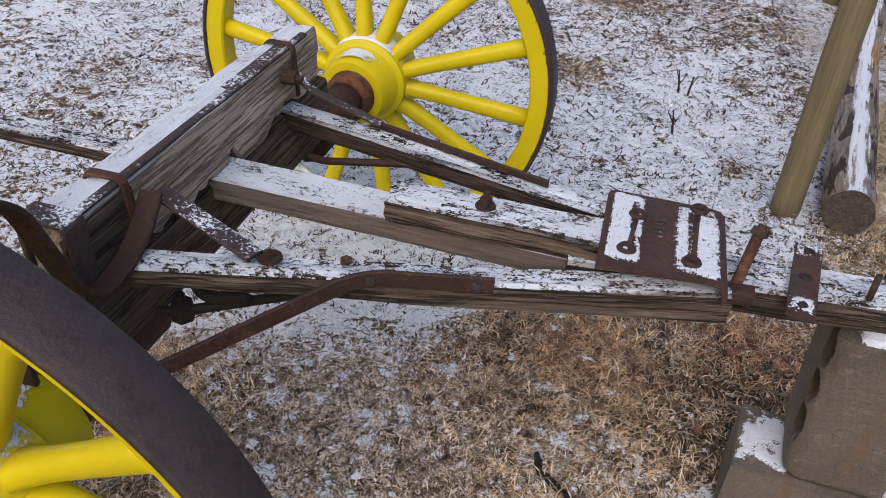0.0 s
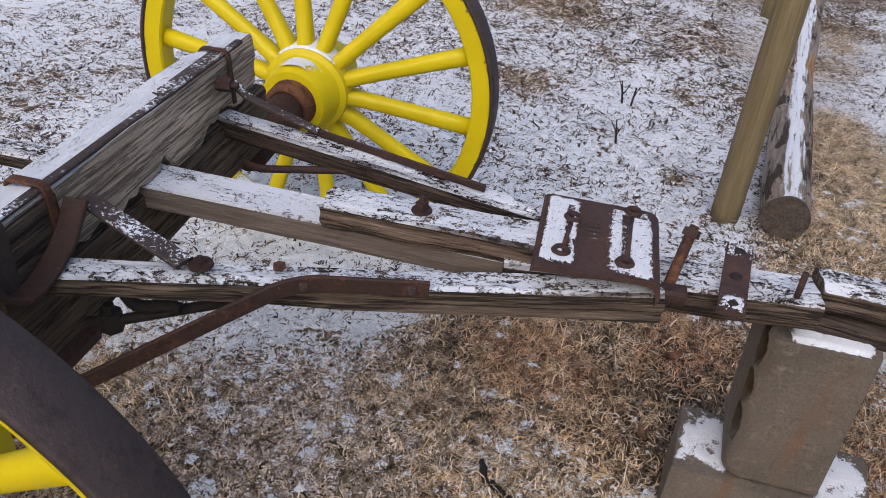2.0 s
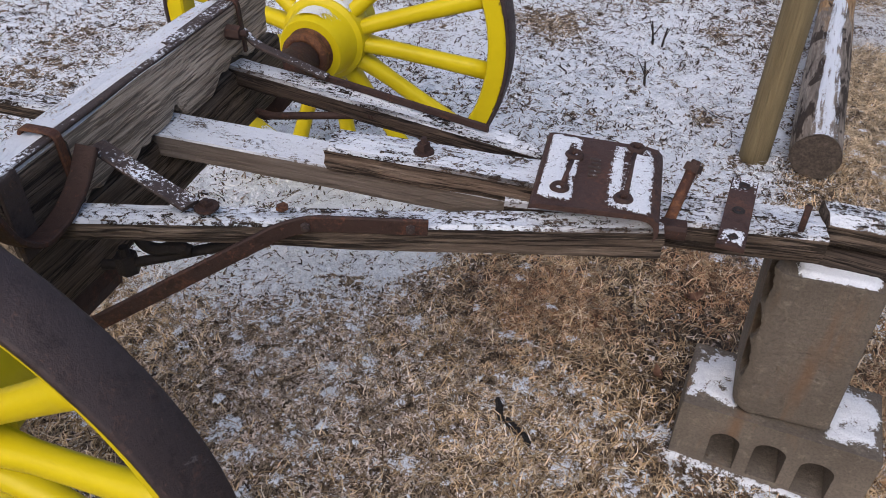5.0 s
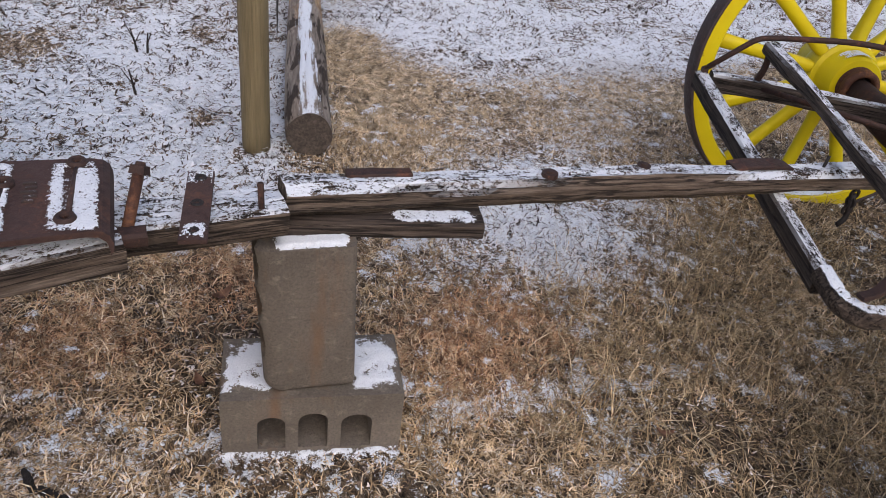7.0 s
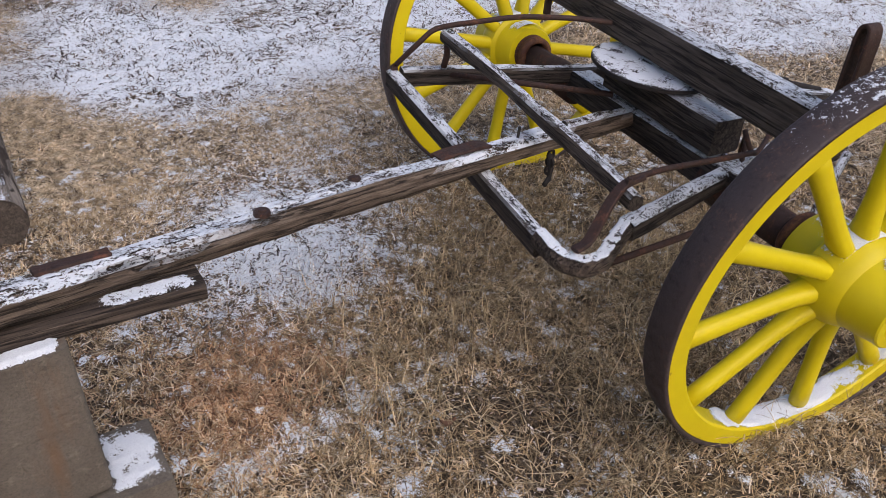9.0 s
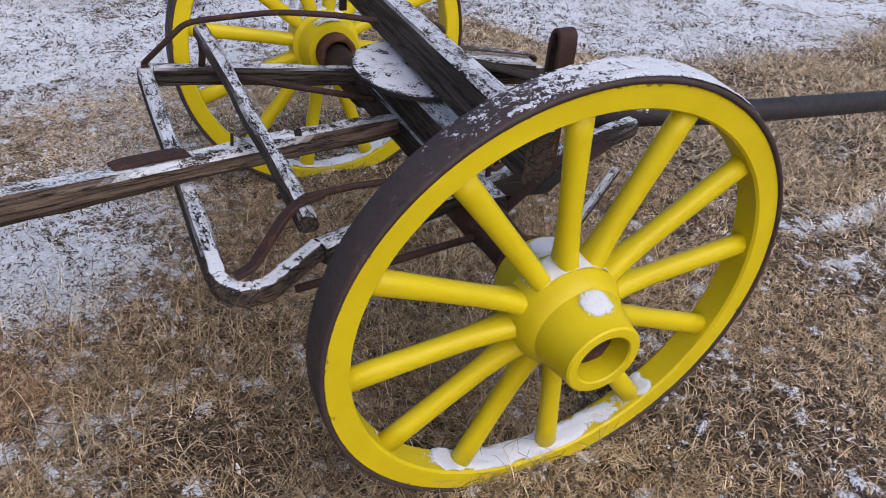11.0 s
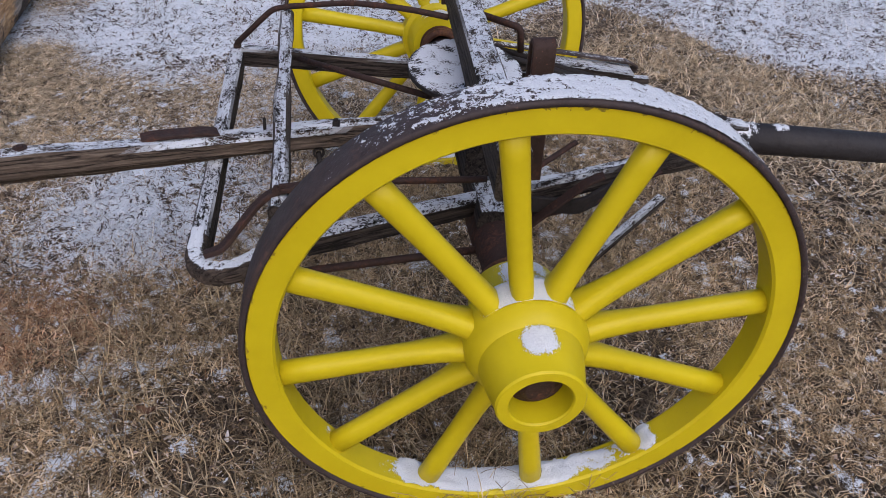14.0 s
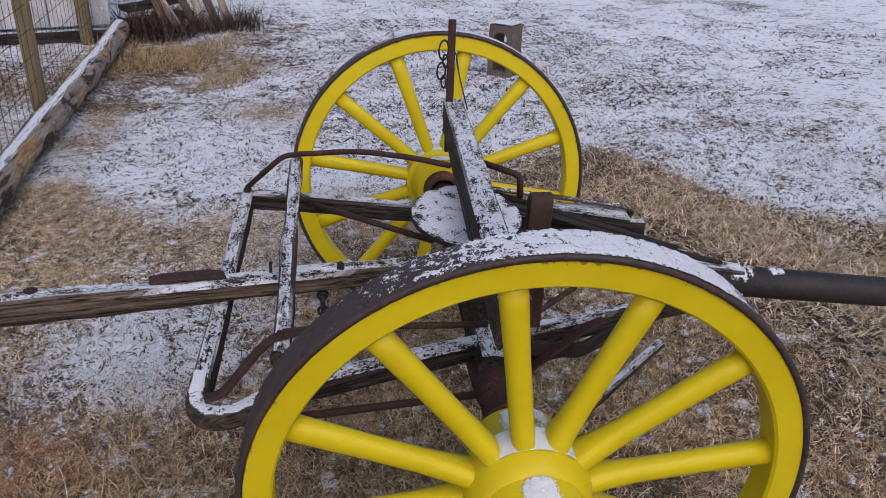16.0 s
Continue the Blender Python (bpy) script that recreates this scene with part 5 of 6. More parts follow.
for i_, (dn_, z_, r_) in enumerate(((-0.022, 1.008, 0.027), (-0.016, 0.972, 0.018), (-0.028, 0.940, 0.024), (-0.020, 0.905, 0.017))):
    ring = lathe([(r_ + 0.0032 * math.cos(t_), 0.0032 * math.sin(t_)) for t_ in np.linspace(0, 6.283, 8, endpoint=False)], 20)
    part("chain_link", ring, BLACK_IRON, wagon, "", Matrix.Translation(F(dn_, 0.580, z_)) @ Matrix.Rotation(0.35 if i_ % 2 == 0 else 1.7, 4, "Z") @ Matrix.Diagonal((0.8, 1.0, 1.15, 1)), smooth=True)
rod("wire", [F(0.018, 0.588, 1.00), F(0.030, 0.580, 0.93), F(0.052, 0.50, 0.835)], 0.0025, BLACK_IRON, wagon, "loose wire hanging from the stake", sides=6)
rod("stay", [F(0.03, 0.33, 0.735), F(0.14, 0.20, 0.735), F(0.17, 0.18, 0.73), F(0.175, 0.18, 0.66)], 0.010, IRON, wagon, "bent iron stay behind the bolster", 0.02)

# futchells and the tongue
beam("tongue_arm", F(0.08, 0.26, 0.640), F(0.54, 0.245, 0.572), 0.070, 0.040, DUSTED_WOOD, wagon, "dark tongue arm dusted with snow", wear=0.003, seed=31)
beam("tongue_arm", F(0.08, -0.02, 0.640), F(0.80, -0.03, 0.520), 0.080, 0.040, DARK_WOOD, wagon, "dark tongue arm with snow on it", w1=0.06, wear=0.003, seed=32)
rod("tongue_stay", [F(0.10, 0.20, 0.665), F(0.62, 0.02, 0.56)], 0.010, BLACK_IRON, wagon, "iron stay on the tongue")
rod("tongue", [F(0.55, -0.025, 0.500), F(1.3, -0.025, 0.420), F(2.71, -0.012, 0.333)], 0.046, PIPE_BLACK, wagon, "black steel pipe used as the wagon tongue", r1=0.040, sides=20)
flange_m, _ = frame_from(F(2.69, -0.012, 0.334), F(2.73, -0.012, 0.332))
flange = lathe([(0.030, -0.004), (0.030, 0.034), (0.052, 0.034), (0.056, 0.028), (0.056, 0.004), (0.052, -0.004)], 28)
bmesh.ops.transform(flange, matrix=Matrix.Rotation(-math.pi / 2, 4, "Z"), verts=flange.verts)
soften(flange, 0.6)
part("tongue_collar", flange, BLACK_IRON, wagon, "round collar at the end of the pipe", flange_m)
strap("under_iron", [F(0.05, -0.40, 0.52), F(0.22, -0.40, 0.50), F(0.45, -0.30, 0.56)], 0.040, 0.012, (0, 0, 1), BLACK_IRON, wagon, "black iron bracket by the axle")
strap("tongue_iron", [F(0.10, 0.275, 0.652), F(0.36, 0.27, 0.616), F(0.535, 0.262, 0.590), F(0.560, 0.262, 0.575), F(0.545, 0.262, 0.556)], 0.030, 0.008, (0, 1, 0), FROST_IRON, wagon, "flat iron with a looped end on the tongue arm", 0.02)
rod("draw_rod", [F(0.06, 0.10, 0.690), F(0.20, 0.05, 0.672), F(0.46, 0.00, 0.600), F(0.74, -0.02, 0.530)], 0.009, BLACK_IRON, wagon, "bent black iron draw rod on the tongue", 0.08)
rod("draw_rod", [F(0.05, -0.12, 0.700), F(0.16, -0.09, 0.665), F(0.24, -0.08, 0.645)], 0.010, IRON, wagon, "short iron stay")
strap("under_iron", [F(0.08, -0.37, 0.455), F(0.24, -0.37, 0.49), F(0.42, -0.36, 0.575)], 0.036, 0.008, (0, 1, 0), IRON, wagon, "sloping flat iron under the hound")
part("ring", lathe([(0.046 + 0.007 * math.cos(t_), 0.007 * math.sin(t_)) for t_ in np.linspace(0, 6.283, 8, endpoint=False)], 28), IRON, wagon, "rusty iron ring round the hound", Matrix.Translation(F(0.075, -0.36, 0.555)) @ Matrix.Rotation(0.5, 4, "Z"), smooth=True)
part("ring", lathe([(0.040 + 0.010 * math.cos(t_), 0.010 * math.sin(t_)) for t_ in np.linspace(0, 6.283, 8, endpoint=False)], 28), BLACK_IRON, wagon, "iron ring at the end of the tongue", Matrix.Translation(F(2.915, -0.03, 0.325)) @ Matrix.Rotation(1.57, 4, "X"), smooth=True)


def tongue_snow(x0, x1, spread, seed):
    a_, b_ = F(0.55, -0.025, 0.500), F(1.3, -0.025, 0.420)

    def at(u, v):
        c_ = a_.lerp(b_, x0 + (x1 - x0) * u)
        t_ = (v - 0.5) * spread
        n_ = Vector((0.29 * math.sin(t_), 0.95 * math.sin(t_), math.cos(t_)))
        return c_ + n_ * 0.046, n_

    snow_sheet("snow", 50, 18, at, lambda u, v: 0.0038 * min(0.9, 0.95 - ((u - 0.5) / 0.45) ** 2 - ((v - 0.42) / 0.42) ** 2 + 0.7 * fbm(u * 5, v * 3, seed)), wagon, "thin snow on the tongue")


tongue_snow(0.04, 0.24, 2.4, 3)
tongue_snow(0.22, 0.40, 2.4, 5)
tongue_snow(0.43, 0.53, 1.2, 9)
beam("prop", F(0.10, -0.60, 0.395), F(0.40, -0.44, 0.55), 0.022, 0.020, DARK_WOOD, wagon, "sloping stay with snow on it", wear=0.002, seed=33)


# ---------------------------------------------------------------- concrete blocks
def cored_block(name, size, holes, mat, m, label, corner=0.0, oval=False):
    """A hollow block: holes run through it along its own y. holes: (x, z, half width, half height)."""
    L, D, H = size
    bm = bmesh.new()

    def ring(pts, y):
        vs = [bm.verts.new((x, y, z)) for x, z in pts]
        return [bm.edges.new((vs[i], vs[(i + 1) % len(vs)])) for i in range(len(vs))]

    c = max(corner, 0.006)
    outer = []
    # rounded outline; the corners at the foot and the front are the most worn
    for cx, cz, a0, r in ((c, c, 180, c), (L - 0.006, 0.006, 270, 0.006), (L - 0.006, H - 0.006, 0, 0.006), (0.006, H - 0.006, 90, 0.006)):
        for k in range(6):
            a = radians(a0 + 18 * k)
            outer.append((cx + r * math.cos(a), cz + r * math.sin(a)))
    edges = ring(outer, 0.0)
    for x, z, a, b in holes:
        if oval:
            pts = [(x + a * math.cos(t) * (1 + 0.08 * math.sin(3 * t + x * 40)), z + b * math.sin(t)) for t in np.linspace(0, 2 * np.pi, 20, endpoint=False)]
        else:
            pts = [(x - a, z - b), (x + a, z - b)]
            for i in range(9):
                t = math.pi * i / 8
                pts.append((x + a * math.cos(t), z + b - a * 0.75 + a * 0.75 * math.sin(t)))
        edges += ring(pts, 0.0)
    bmesh.ops.triangle_fill(bm, edges=edges, use_beauty=True)
    geo = bmesh.ops.extrude_face_region(bm, geom=bm.faces[:])
    bmesh.ops.translate(bm, vec=(0, D, 0), verts=[v for v in geo["geom"] if isinstance(v, bmesh.types.BMVert)])
    bmesh.ops.recalc_face_normals(bm, faces=bm.faces)
    if corner:
        rim_edges = [e for e in bm.edges if all(v.co.z < c * 1.05 or v.co.x < c * 1.05 for v in e.verts) and all(abs(v.co.y) < 1e-5 for v in e.verts)
                     and len(e.link_faces) == 2 and e.calc_face_angle(0.0) > 1.0 and not any((v.co.x - h[0]) ** 2 / (h[2] * 1.2) ** 2 + (v.co.z - h[1]) ** 2 / (h[3] * 1.2) ** 2 < 1 for v in e.verts for h in holes)]
        bmesh.ops.bevel(bm, geom=rim_edges, offset=corner * 0.85, segments=5, affect="EDGES", clamp_overlap=True)
    soften(bm)
    ob = part(name, bm, mat, None, label, m)
    return tagged(ob, category="concrete block")


low_m, _ = frame_from((0.000, -0.030, 0.0), (0.38, -0.105, 0.0))
low = cored_block("concrete_block", (0.39, 0.19, 0.192), ((0.105, 0.085, 0.030, 0.050), (0.195, 0.088, 0.032, 0.054), (0.290, 0.080, 0.034, 0.052)), CONCRETE, Matrix.Translation((0, 0, -0.006)) @ low_m,
                  "tan hollow concrete block lying on its side on grass")


def low_snow(x0, x1, y0, y1, seed):
    def at(u, v):
        return (x0 + (x1 - x0) * u, y0 + (y1 - y0) * v, 0.192), (0, 0, 1)

    def deep(u, v):
        x, y = x0 + (x1 - x0) * u, y0 + (y1 - y0) * v
        return 0.0050 * min(0.92, 0.72 + 0.80 * fbm(x * 22, y * 22, seed) - 0.9 * max(0, 0.16 - min(u, 1 - u, v, 1 - v)) / 0.16)

    return snow_sheet("snow", 40, 60, at, deep, low, "snow on the block")


low_snow(0.002, 0.108, 0.022, 0.189, 3)
low_snow(0.276, 0.389, 0.016, 0.189, 6)

# upper block stands on end, a row of core slots in its narrow side
up_m, _ = frame_from((0.094, -0.035, 0.185), (0.284, -0.063, 0.185))


def build_upper():
    W, D, H = 0.190, 0.185, 0.398
    m = up_m @ Matrix.Rotation(radians(4.6), 4, "X") @ Matrix.Rotation(radians(-2.4), 4, "Y")
    outline = []
    for cx, cy, a0, r in ((0.034, 0.034, 180, 0.034), (W - 0.012, 0.012, 270, 0.012), (W - 0.012, D - 0.012, 0, 0.012), (0.012, D - 0.012, 90, 0.012)):
        for k in range(17):
            a = radians(a0 + 5.625 * k)
            outline.append(Vector((cx + r * math.cos(a), cy + r * math.sin(a), 0)))
    dense = []
    for p, q in zip(outline, outline[1:] + outline[:1]):
        n_ = max(1, int((q - p).length / 0.005))
        dense += [p.lerp(q, k / n_) for k in range(n_)]
    rings = []
    levels = [0.0, 0.0015, 0.004, 0.008, 0.013, 0.019] + list(np.linspace(0.025, H - 0.004, 84)) + [H]
    for z in levels:
        inset = 0.026 - math.sqrt(max(0.0, 0.026 ** 2 - (0.026 - min(z, 0.026)) ** 2))
        inset = max(inset, 0.003 if z == H else 0.0)
        ring = []
        for p in dense:
            q = Vector((p.x, p.y, z))
            q.x += inset * (1 - p.x / W) * 0.9
            q.y += inset * (1 - p.y / D) * 0.5
            for zc, h in ((0.352, 0.046), (0.250, 0.042), (0.146, 0.050)):
                d = math.hypot((p.y - 0.030) / 0.017, (z - zc) / h) + 0.15 * noise.noise(Vector((p.y * 90, z * 60, 2)))
                if p.x < 0.034 and p.y < 0.08:
                    q += Vector((0.045, 0.075, 0)) * min(1.0, max(0.0, (1.08 - d) / 0.12))
            rough = noise.noise(Vector((p.x * 40, p.y * 40, z * 40)))
            pit = max(0.0, noise.noise(Vector((p.x * 110, p.y * 110, z * 110 + 4))) - 0.15) * (0.6 + max(0.0, rough))
            if p.y < 0.012:
                q.y += 0.0015 * rough + 0.008 * pit
            ring.append(q)
        rings.append(ring)
    bm = loft(rings)
    soften(bm, 0.8)
    ob = part("concrete_block", bm, CONCRETE, None, "tan concrete block standing on end under the reach", m)
    tagged(ob, category="concrete block")
    snow_sheet("snow", 80, 24, lambda u, v: ((0.034 + u * 0.152, 0.002 + 0.060 * v, H), (0, 0, 1)),
               lambda u, v: 0.008 * min(0.95, 0.95 + 0.35 * fbm(u * 9, v * 2, 5) - 1.3 * max(0, 0.12 - min(u, 1 - u)) / 0.12 - 0.75 * max(0, 0.22 - v) / 0.22), ob, "ridge of snow on the top edge of the block")


build_upper()


def block_drift():
    """Snow banked along the front of the lower block."""
    def at(u, v):
        x = -0.035 + 0.46 * u
        y = -0.085 + 0.125 * v
        p = low_m @ Vector((x, y, 0))
        return (p.x, p.y, float(ground_height(p.x, p.y)) + 0.004 + 0.014 * max(0.0, 1 - abs(v - 0.68) / 0.5)), (0, 0, 1)

    def deep(u, v):
        front = max(0, 1 - abs(v - 0.62) / 0.42)
        e = min(u / 0.10, (1 - u) / 0.10, 1.0)
        return 0.0034 * min(front * 0.80 + 0.70 * fbm(u * 12, v * 4, 3) + 0.4 * fbm(u * 40, v * 12, 8) - 0.20 - (1 - e), 1.0)

    ob = snow_sheet("snow_drift", 150, 44, at, deep, None)
    tagged(ob, "small bank of snow along the foot of the block", "snow", kind="stuff")


block_drift()


def ground_litter():
    """Single larger dead leaves and a charred stick on the lawn."""
    for x, y, r, a in ((0.078, 0.52, 0.030, 0.4), (-0.02, 0.20, 0.022, 1.9), (1.05, -0.22, 0.024, 2.7)):
        bm = bmesh.new()
        rows = []
        for k in range(7):
            f = k / 6
            w = r * 0.55 * math.sin(math.pi * min(f * 0.92 + 0.05, 1))
            z = 0.012 + 0.020 * (f - 0.4) ** 2 * 4 * r / 0.03
            rows.append([bm.verts.new(((f - 0.5) * 2 * r, s * w, z + 0.010 * abs(s) * (1 - f))) for s in (-1, -0.5, 0, 0.5, 1)])
        for p, q in zip(rows, rows[1:]):
            for s in range(4):
                bm.faces.new((p[s], p[s + 1], q[s + 1], q[s]))
        bmesh.ops.solidify(bm, geom=bm.faces[:], thickness=0.0008)
        ob = part("dead_leaf", bm, BROWN_LEAF, None, "", Matrix.Translation((x, y, float(ground_height(x, y)))) @ Matrix.Rotation(a, 4, "Z"), smooth=True)
        tagged(ob, "curled brown dead leaf lying on dry grass", "leaf", "dead leaves on the lawn")
    # a burnt branch end, broken in three
    rc = random.Random(12)
    burnt = tagged(empty("charred_stick", (-0.368, -0.012, float(ground_height(-0.368, -0.012)))), "ragged black charred bit of branch on snowy grass", "stick")
    for dx, dy, dz, L, r, turn, tip in ((-0.018, 0.022, 0.012, 0.060, 0.007, 1.9, -0.35), (0.018, -0.016, 0.008, 0.060, 0.009, -0.75, 0.05), (0.055, -0.046, 0.007, 0.035, 0.006, -1.1, 0.1)):
        rings = []
        for k in range(11):
            f = k / 10
            w = r * (0.35 + 0.9 * math.sin(math.pi * (0.12 + 0.76 * f)))
            rings.append([((f - 0.5) * L + rc.uniform(-0.003, 0.003), w * math.cos(a) * rc.uniform(0.6, 1.35), w * 0.7 * math.sin(a) * rc.uniform(0.6, 1.35)) for a in np.linspace(0, 2 * np.pi, 9, endpoint=False)])
        part("charred_piece", loft(rings), CHAR, burnt, "", Matrix.Translation((dx, dy, dz)) @ Matrix.Rotation(turn, 4, "Z") @ Matrix.Rotation(tip, 4, "Y"))

    for i, pts in enumerate((((0.06, 3.10), (0.17, 3.05), (0.29, 3.07)), ((0.44, 3.22), (0.48, 3.05), (0.52, 2.90)), ((-1.25, 1.30), (-1.10, 1.42), (-0.98, 1.40)), ((0.16, 1.70), (0.20, 1.62), (0.26, 1.60)))):
        p3 = [(x, y, float(ground_height(x, y)) + 0.010) for x, y in pts]
        ob = rod("fallen_twig", p3, 0.0045, DARK_WOOD, None, "", 0.05, 0.002, 7)
        x, y, z = p3[1]
        rod("side_shoot", [(x, y, z), (x + 0.05, y + 0.04, z + 0.012)], 0.0025, DARK_WOOD, ob, "", r1=0.001, sides=6)
        tagged(ob, "thin dark twig lying on the snowy lawn", "twig", "twigs on the lawn")


ground_litter()


# ---------------------------------------------------------------- fence, log and what stands behind
FENCE_A, FENCE_B = Vector((0.322, 1.345, 0)), Vector((1.30, 5.95, 0))


def fence_post(at, h, r, lean=0.0):
    at = Vector(at)
    rings = []
    for i in range(15):
        z = h * i / 14 - 0.05
        rings.append([(r * (1 + 0.05 * noise.noise(Vector((math.cos(a) * 2, math.sin(a) * 2, z * 2 + at.y)))) * math.cos(a) + lean * z, r * math.sin(a), z) for a in np.linspace(0, 2 * np.pi, 20, endpoint=False)])
    bm = loft(rings)
    # grain runs along own x
    turn = Matrix.Rotation(-math.pi / 2, 4, "Y")
    bmesh.ops.transform(bm, matrix=turn.inverted(), verts=bm.verts)
    z0 = float(ground_height(at.x, at.y))
    ob = part("fence_post", bm, POST_WOOD, None, "", Matrix.Translation((at.x, at.y, z0)) @ turn, smooth=True)
    return tagged(ob, "round tan treated wooden fence post", "fence post", "posts of the wire fence")


fence_post((0.318, 1.345, 0), 1.9, 0.050)
fence_post((0.885, 3.88, 0), 1.9, 0.050)
fence_post((1.28, 5.92, 0), 1.9, 0.055)


def build_wire():
    """Welded wire mesh along the posts."""
    ob = tagged(empty("wire_fence", (0.322, 1.345, 0)), "dark welded wire mesh fence along wooden posts", "fence")
    d = FENCE_B - FENCE_A
    L = d.length
    m, _ = frame_from(FENCE_A + Vector((0.055, -0.010, 0)), FENCE_B + Vector((0.055, -0.010, 0)))

    def wires(name, runs):
        verts, faces = [], []
        for p, q in runs:
            p, q = Vector(p), Vector(q)
            x = (q - p).normalized()
            s = x.orthogonal().normalized() * 0.0019
            u = x.cross(s)
            b = len(verts)
            for e in (p, q):
                for k in range(4):
                    a = k * math.pi / 2
                    verts.append(e + s * math.cos(a) + u * math.sin(a))
            for k in range(4):
                faces.append((b + k, b + (k + 1) % 4, b + 4 + (k + 1) % 4, b + 4 + k))
        return tagged(mesh_part(name, verts, faces, WIRE, ob, "", Matrix.Translation((-0.322, -1.345, 0)) @ m), kind="stuff")

    wires("line_wire", [((0.9, 0, z), (L, 0, z)) for z in np.arange(0.05, 1.5, 0.15)])
    wires("stay_wire", [((x, 0, 0.03), (x, 0, 1.47)) for x in np.arange(0.9, L, 0.13)])


build_wire()


def build_log():
    a, b = Vector((0.490, 1.255, 0.080)), Vector((1.56, 5.92, 0.085))
    m, L = frame_from(a, b)
    rings = []
    n_ = 90
    for i in range(n_ + 1):
        x = L * i / n_
        r = 0.082 + 0.012 * noise.noise(Vector((x * 1.1, 3, 0)))
        ring = []
        for k in range(28):
            t = 2 * math.pi * k / 28
            q = r * (1 + 0.07 * noise.noise(Vector((x * 1.3, math.cos(t) * 1.5, math.sin(t) * 1.5))) + 0.05 * noise.noise(Vector((x * 3, math.cos(t) * 5, math.sin(t) * 5))))
            ring.append((x, q * math.cos(t) + 0.02 * math.sin(x * 1.3), q * math.sin(t)))
        rings.append(ring)
    ob = part("log", loft(rings, False), BARK, None, "", m, smooth=True)
    tagged(ob, "bare grey log lying along the fence with snow on top", "log")
    bm = bmesh.new()
    bm.faces.new([bm.verts.new((p[0] - 0.002, p[1], p[2])) for p in rings[0]])
    part("sawn_end", bm, END_GRAIN, ob, "dark sawn end of the log")

    def at(u, v):
        x, t = u * L, math.pi / 2 + (v - 0.5) * 1.5
        r = 0.082 + 0.012 * noise.noise(Vector((x * 1.1, 3, 0)))
        q = r * (1 + 0.07 * noise.noise(Vector((x * 1.3, math.cos(t) * 1.5, math.sin(t) * 1.5))) + 0.05 * noise.noise(Vector((x * 3, math.cos(t) * 5, math.sin(t) * 5))))
        return (x, q * math.cos(t) + 0.02 * math.sin(x * 1.3), q * math.sin(t)), (0, math.cos(t), math.sin(t))

    snow_sheet("snow", 620, 26, at, lambda u, v: 0.006 * min(0.85, 0.62 - ((v - 0.5) / 0.37) ** 2 + 0.45 * fbm(u * L * 3, v * 8, 3) + 0.5 * fbm(u * L * 9, v * 16, 6)), ob, "snow along the top of the log")


build_log()


def twig(at, h, lean, forks):
    at = Vector((at[0], at[1], float(ground_height(at[0], at[1])) - 0.01))
    ob = rod("twig", [at, at + Vector((lean * 0.4, 0.01, h * 0.5)), at + Vector((lean, 0.0, h))], 0.0055, DARK_WOOD, None, "", r1=0.003, sides=7)
    for f, dx in forks:
        rod("side_shoot", [at + Vector((lean * f, 0, h * f)), at + Vector((lean * f + dx, 0.01, h * f + 0.05))], 0.003, DARK_WOOD, ob, "", r1=0.0015, sides=6)
    return tagged(ob, "thin dark dead stem standing in snow", "twig", "dead stems in the lawn")


twig((-0.064, 1.84, 0), 0.115, -0.015, ((0.5, -0.03), (0.35, 0.02)))
twig((-0.03, 2.27, 0), 0.12, -0.02, ((0.4, 0.03), (0.6, -0.02)))
twig((0.01, 2.26, 0), 0.10, 0.01, ((0.5, 0.02),))


def far_block():
    m, _ = frame_from((4.153, 3.833, float(ground_height(4.15, 3.8))), (4.262, 3.676, float(ground_height(4.15, 3.8))))
    ob = cored_block("concrete_block", (0.20, 0.19, 0.40), ((0.10, 0.10, 0.055, 0.055), (0.10, 0.29, 0.055, 0.055)), FAR_CONCRETE, m, "grey hollow concrete block standing on snowy lawn")
    snow_sheet("snow", 24, 22, lambda u, v: ((u * 0.20, v * 0.19, 0.40), (0, 0, 1)), lambda u, v: 0.02 * min(0.6, 0.6 + 0.4 * fbm(u * 3, v * 3, 2)), ob, "snow on the block")


far_block()


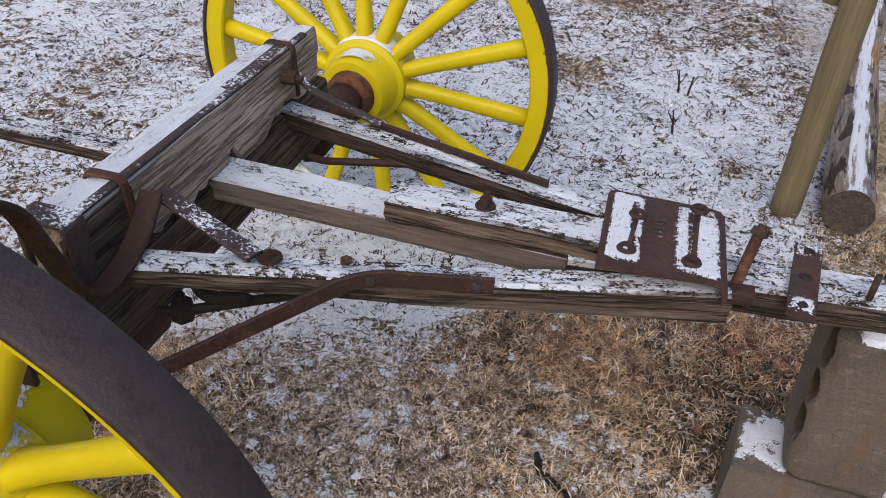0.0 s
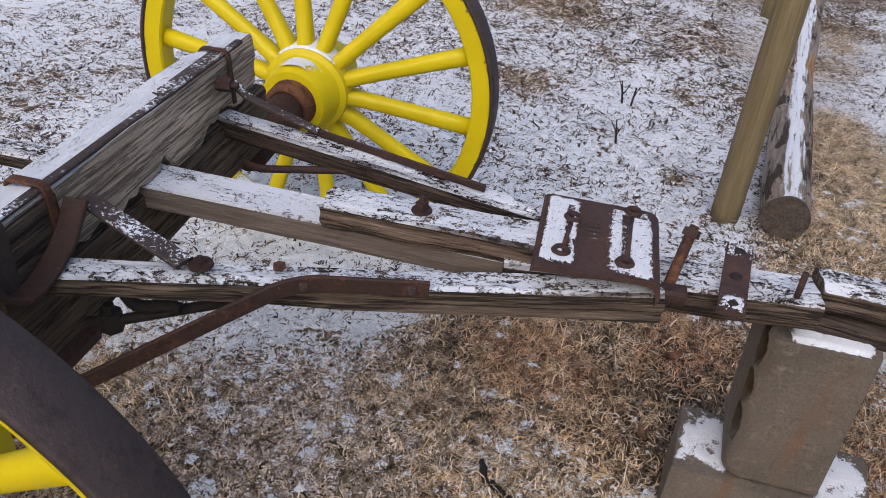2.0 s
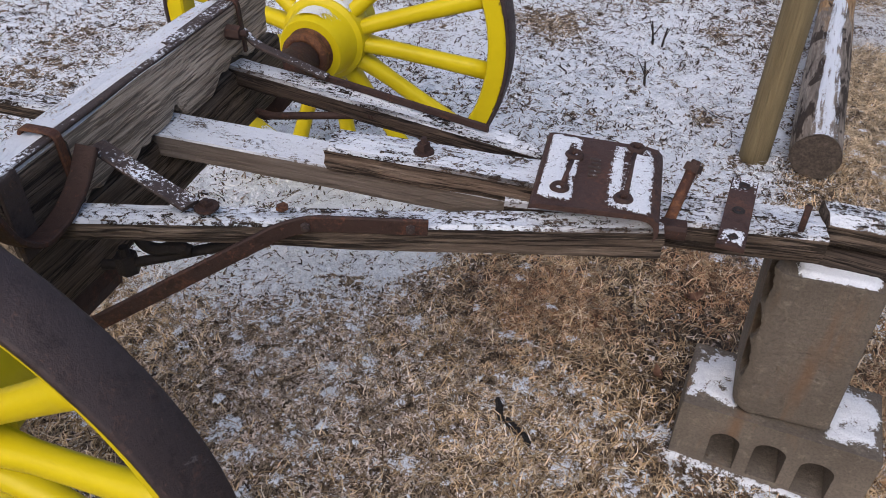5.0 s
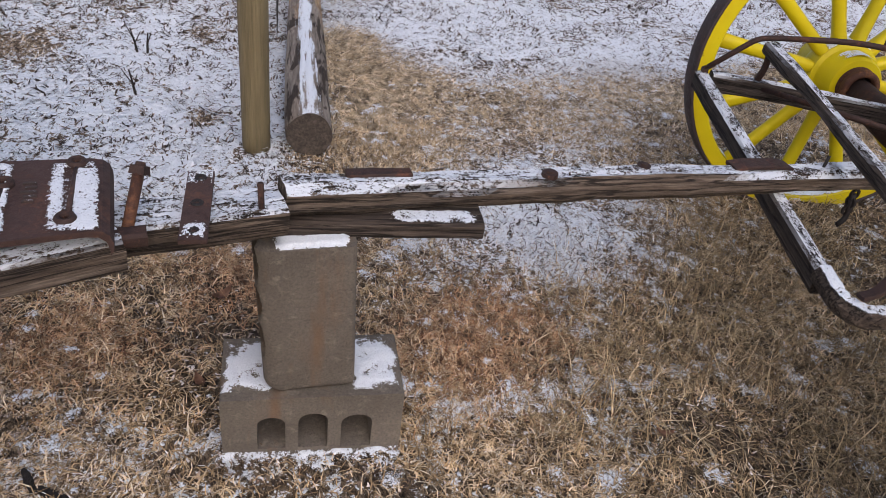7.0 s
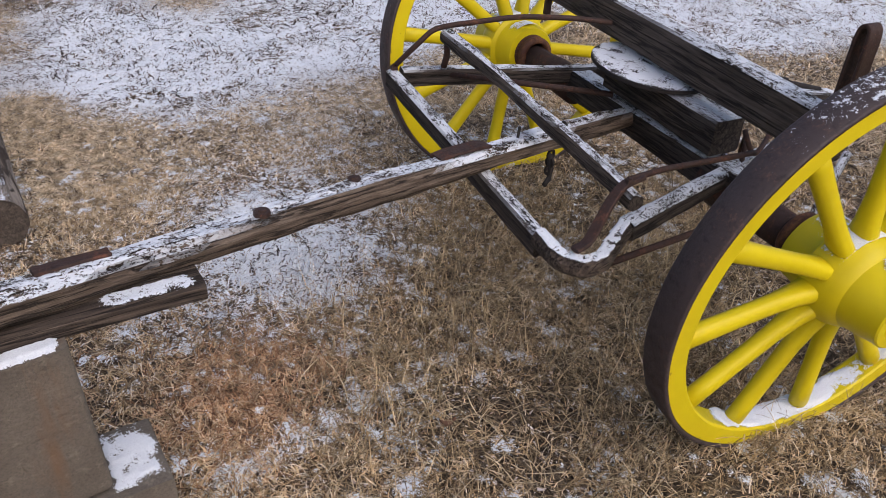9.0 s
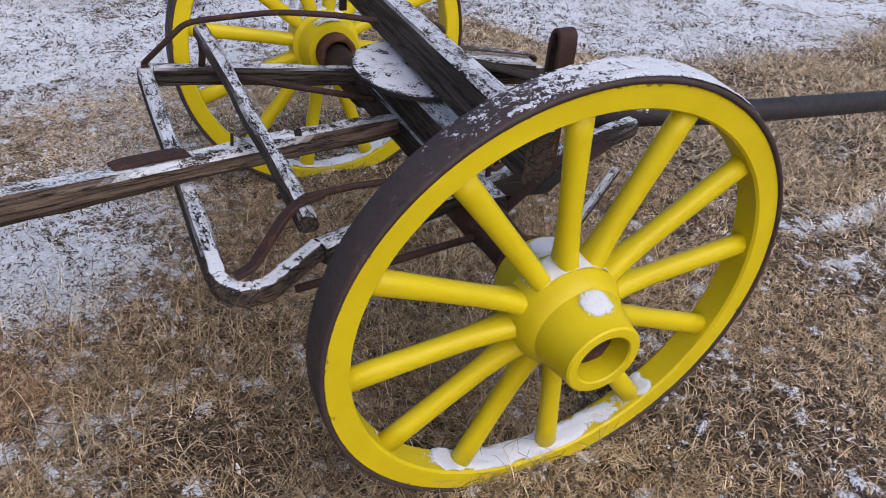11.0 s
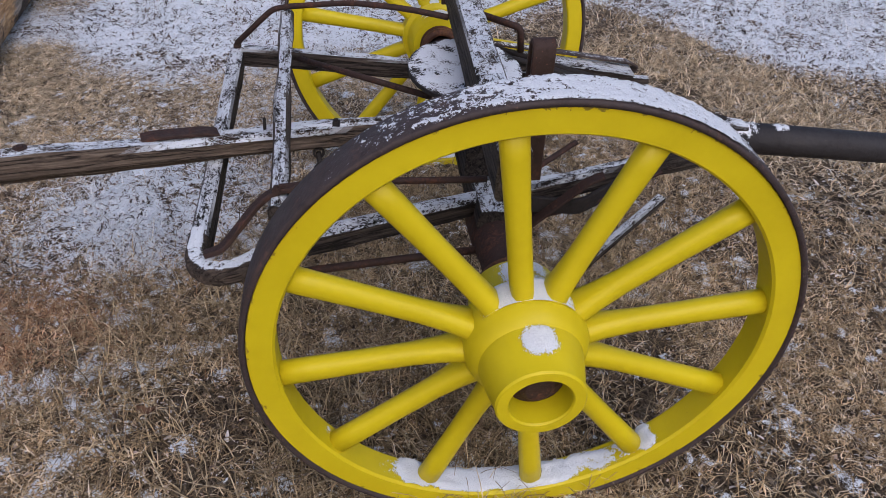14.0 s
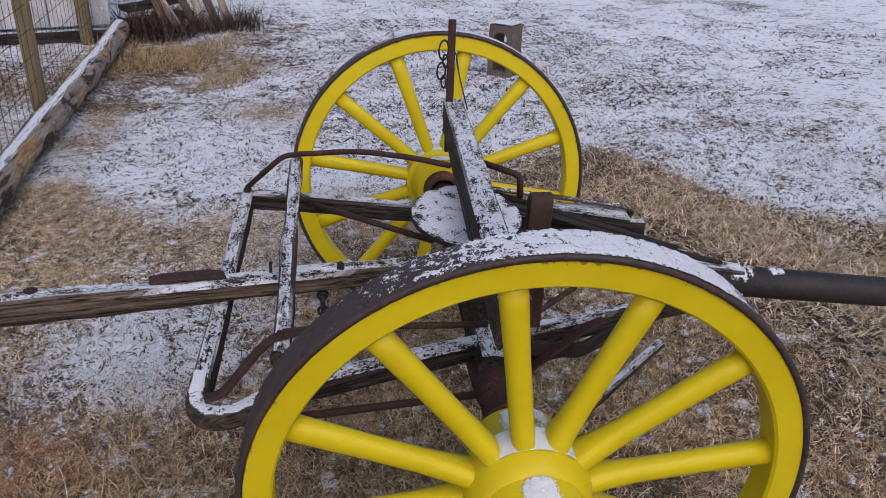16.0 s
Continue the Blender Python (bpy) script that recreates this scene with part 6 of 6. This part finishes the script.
def shed():
    """White-sided outbuilding beyond the fence."""
    ob = tagged(empty("shed", (0.25, 5.65, 0)), "white metal-sided shed beyond the wire fence", "shed")
    for i in range(9):
        bm = bmesh.new()
        bmesh.ops.create_cube(bm, size=1, matrix=Matrix.Translation((1.0 - 0.5 * i, 0.4, 1.25)) @ Matrix.Diagonal((0.494, 0.06, 2.3, 1)))
        bmesh.ops.bevel(bm, geom=bm.edges[:], offset=0.01, segments=1, affect="EDGES")
        part("wall_panel", bm, WHITE_WALL, ob)
    bm = bmesh.new()
    bmesh.ops.create_cube(bm, size=1, matrix=Matrix.Translation((-1.0, 0.38, 0.03)) @ Matrix.Diagonal((4.5, 0.14, 0.09, 1)))
    part("footing", bm, DARK_WOOD, ob, "dark timber footing")
    bm = bmesh.new()
    bmesh.ops.create_cube(bm, size=1, matrix=Matrix.Translation((1.215, 1.95, 1.25)) @ Matrix.Diagonal((0.06, 3.0, 2.3, 1)))
    part("side_wall", bm, WHITE_WALL, ob)
    bm = bmesh.new()
    bmesh.ops.create_cube(bm, size=1, matrix=Matrix.Translation((-1.0, 1.9, 2.5)) @ Matrix.Rotation(radians(12), 4, "X") @ Matrix.Diagonal((5.0, 3.6, 0.06, 1)))
    part("roof", bm, IRON, ob)


shed()


def scrap_pile():
    """Boards and brush heaped at the end of the log."""
    rg = random.Random(8)
    for i in range(6):
        x, y = 2.02 + 0.125 * i + rg.uniform(-0.02, 0.02), 6.03 + 0.095 * i + rg.uniform(-0.03, 0.03)
        p = Vector((x, y, float(ground_height(x, y))))
        q = p + Vector((-0.22 - rg.uniform(0, 0.14), 0.30, 0.66 + rg.uniform(0, 0.25)))
        ob = beam("board", p, q, 0.075, 0.020, GREY_WOOD if i % 2 else BROWN_WOOD, None, up=(0.2, -1, 0.3), wear=0.003, ragged=(0, 0.02), seed=i + 40)
        tagged(ob, "grey narrow board leaning on a scrap heap", "board", "boards leaning on the heap")
    for i in range(3):
        y = 6.40 + 0.14 * i
        ob = beam("plank", (1.60 + 0.06 * i, y, 0.07 + 0.11 * i), (2.30 - 0.1 * i, y + 0.22, 0.10 + 0.12 * i), 0.16, 0.06, BARE_DARK, None, wear=0.014, ragged=(0.06, 0.08), seed=i + 60)
        tagged(ob, "dark rotten plank in a scrap heap", "plank", "planks of the scrap heap")
    # dead brush between the log's far end and the boards
    bx, by = scatter(9000, 1.55, 2.9, 5.85, 6.6, lambda x, y: np.clip(1.3 * np.exp(-((x - 1.86) / 0.26) ** 2 - ((y - 6.2) / 0.25) ** 2) + 0.4 * np.exp(-((x - 2.6) / 0.4) ** 2 - ((y - 6.3) / 0.2) ** 2), 0, 1), 141)
    rb = np.random.RandomState(142)
    strips("brush", bx, by, rb.uniform(0.12, 0.42, len(bx)), rb.uniform(0.5, 1.5, len(bx)), rb.uniform(0.004, 0.010, len(bx)), DARK_LEAF, "dark dead brush at the foot of the scrap heap", 143, 0.7, 4)


scrap_pile()
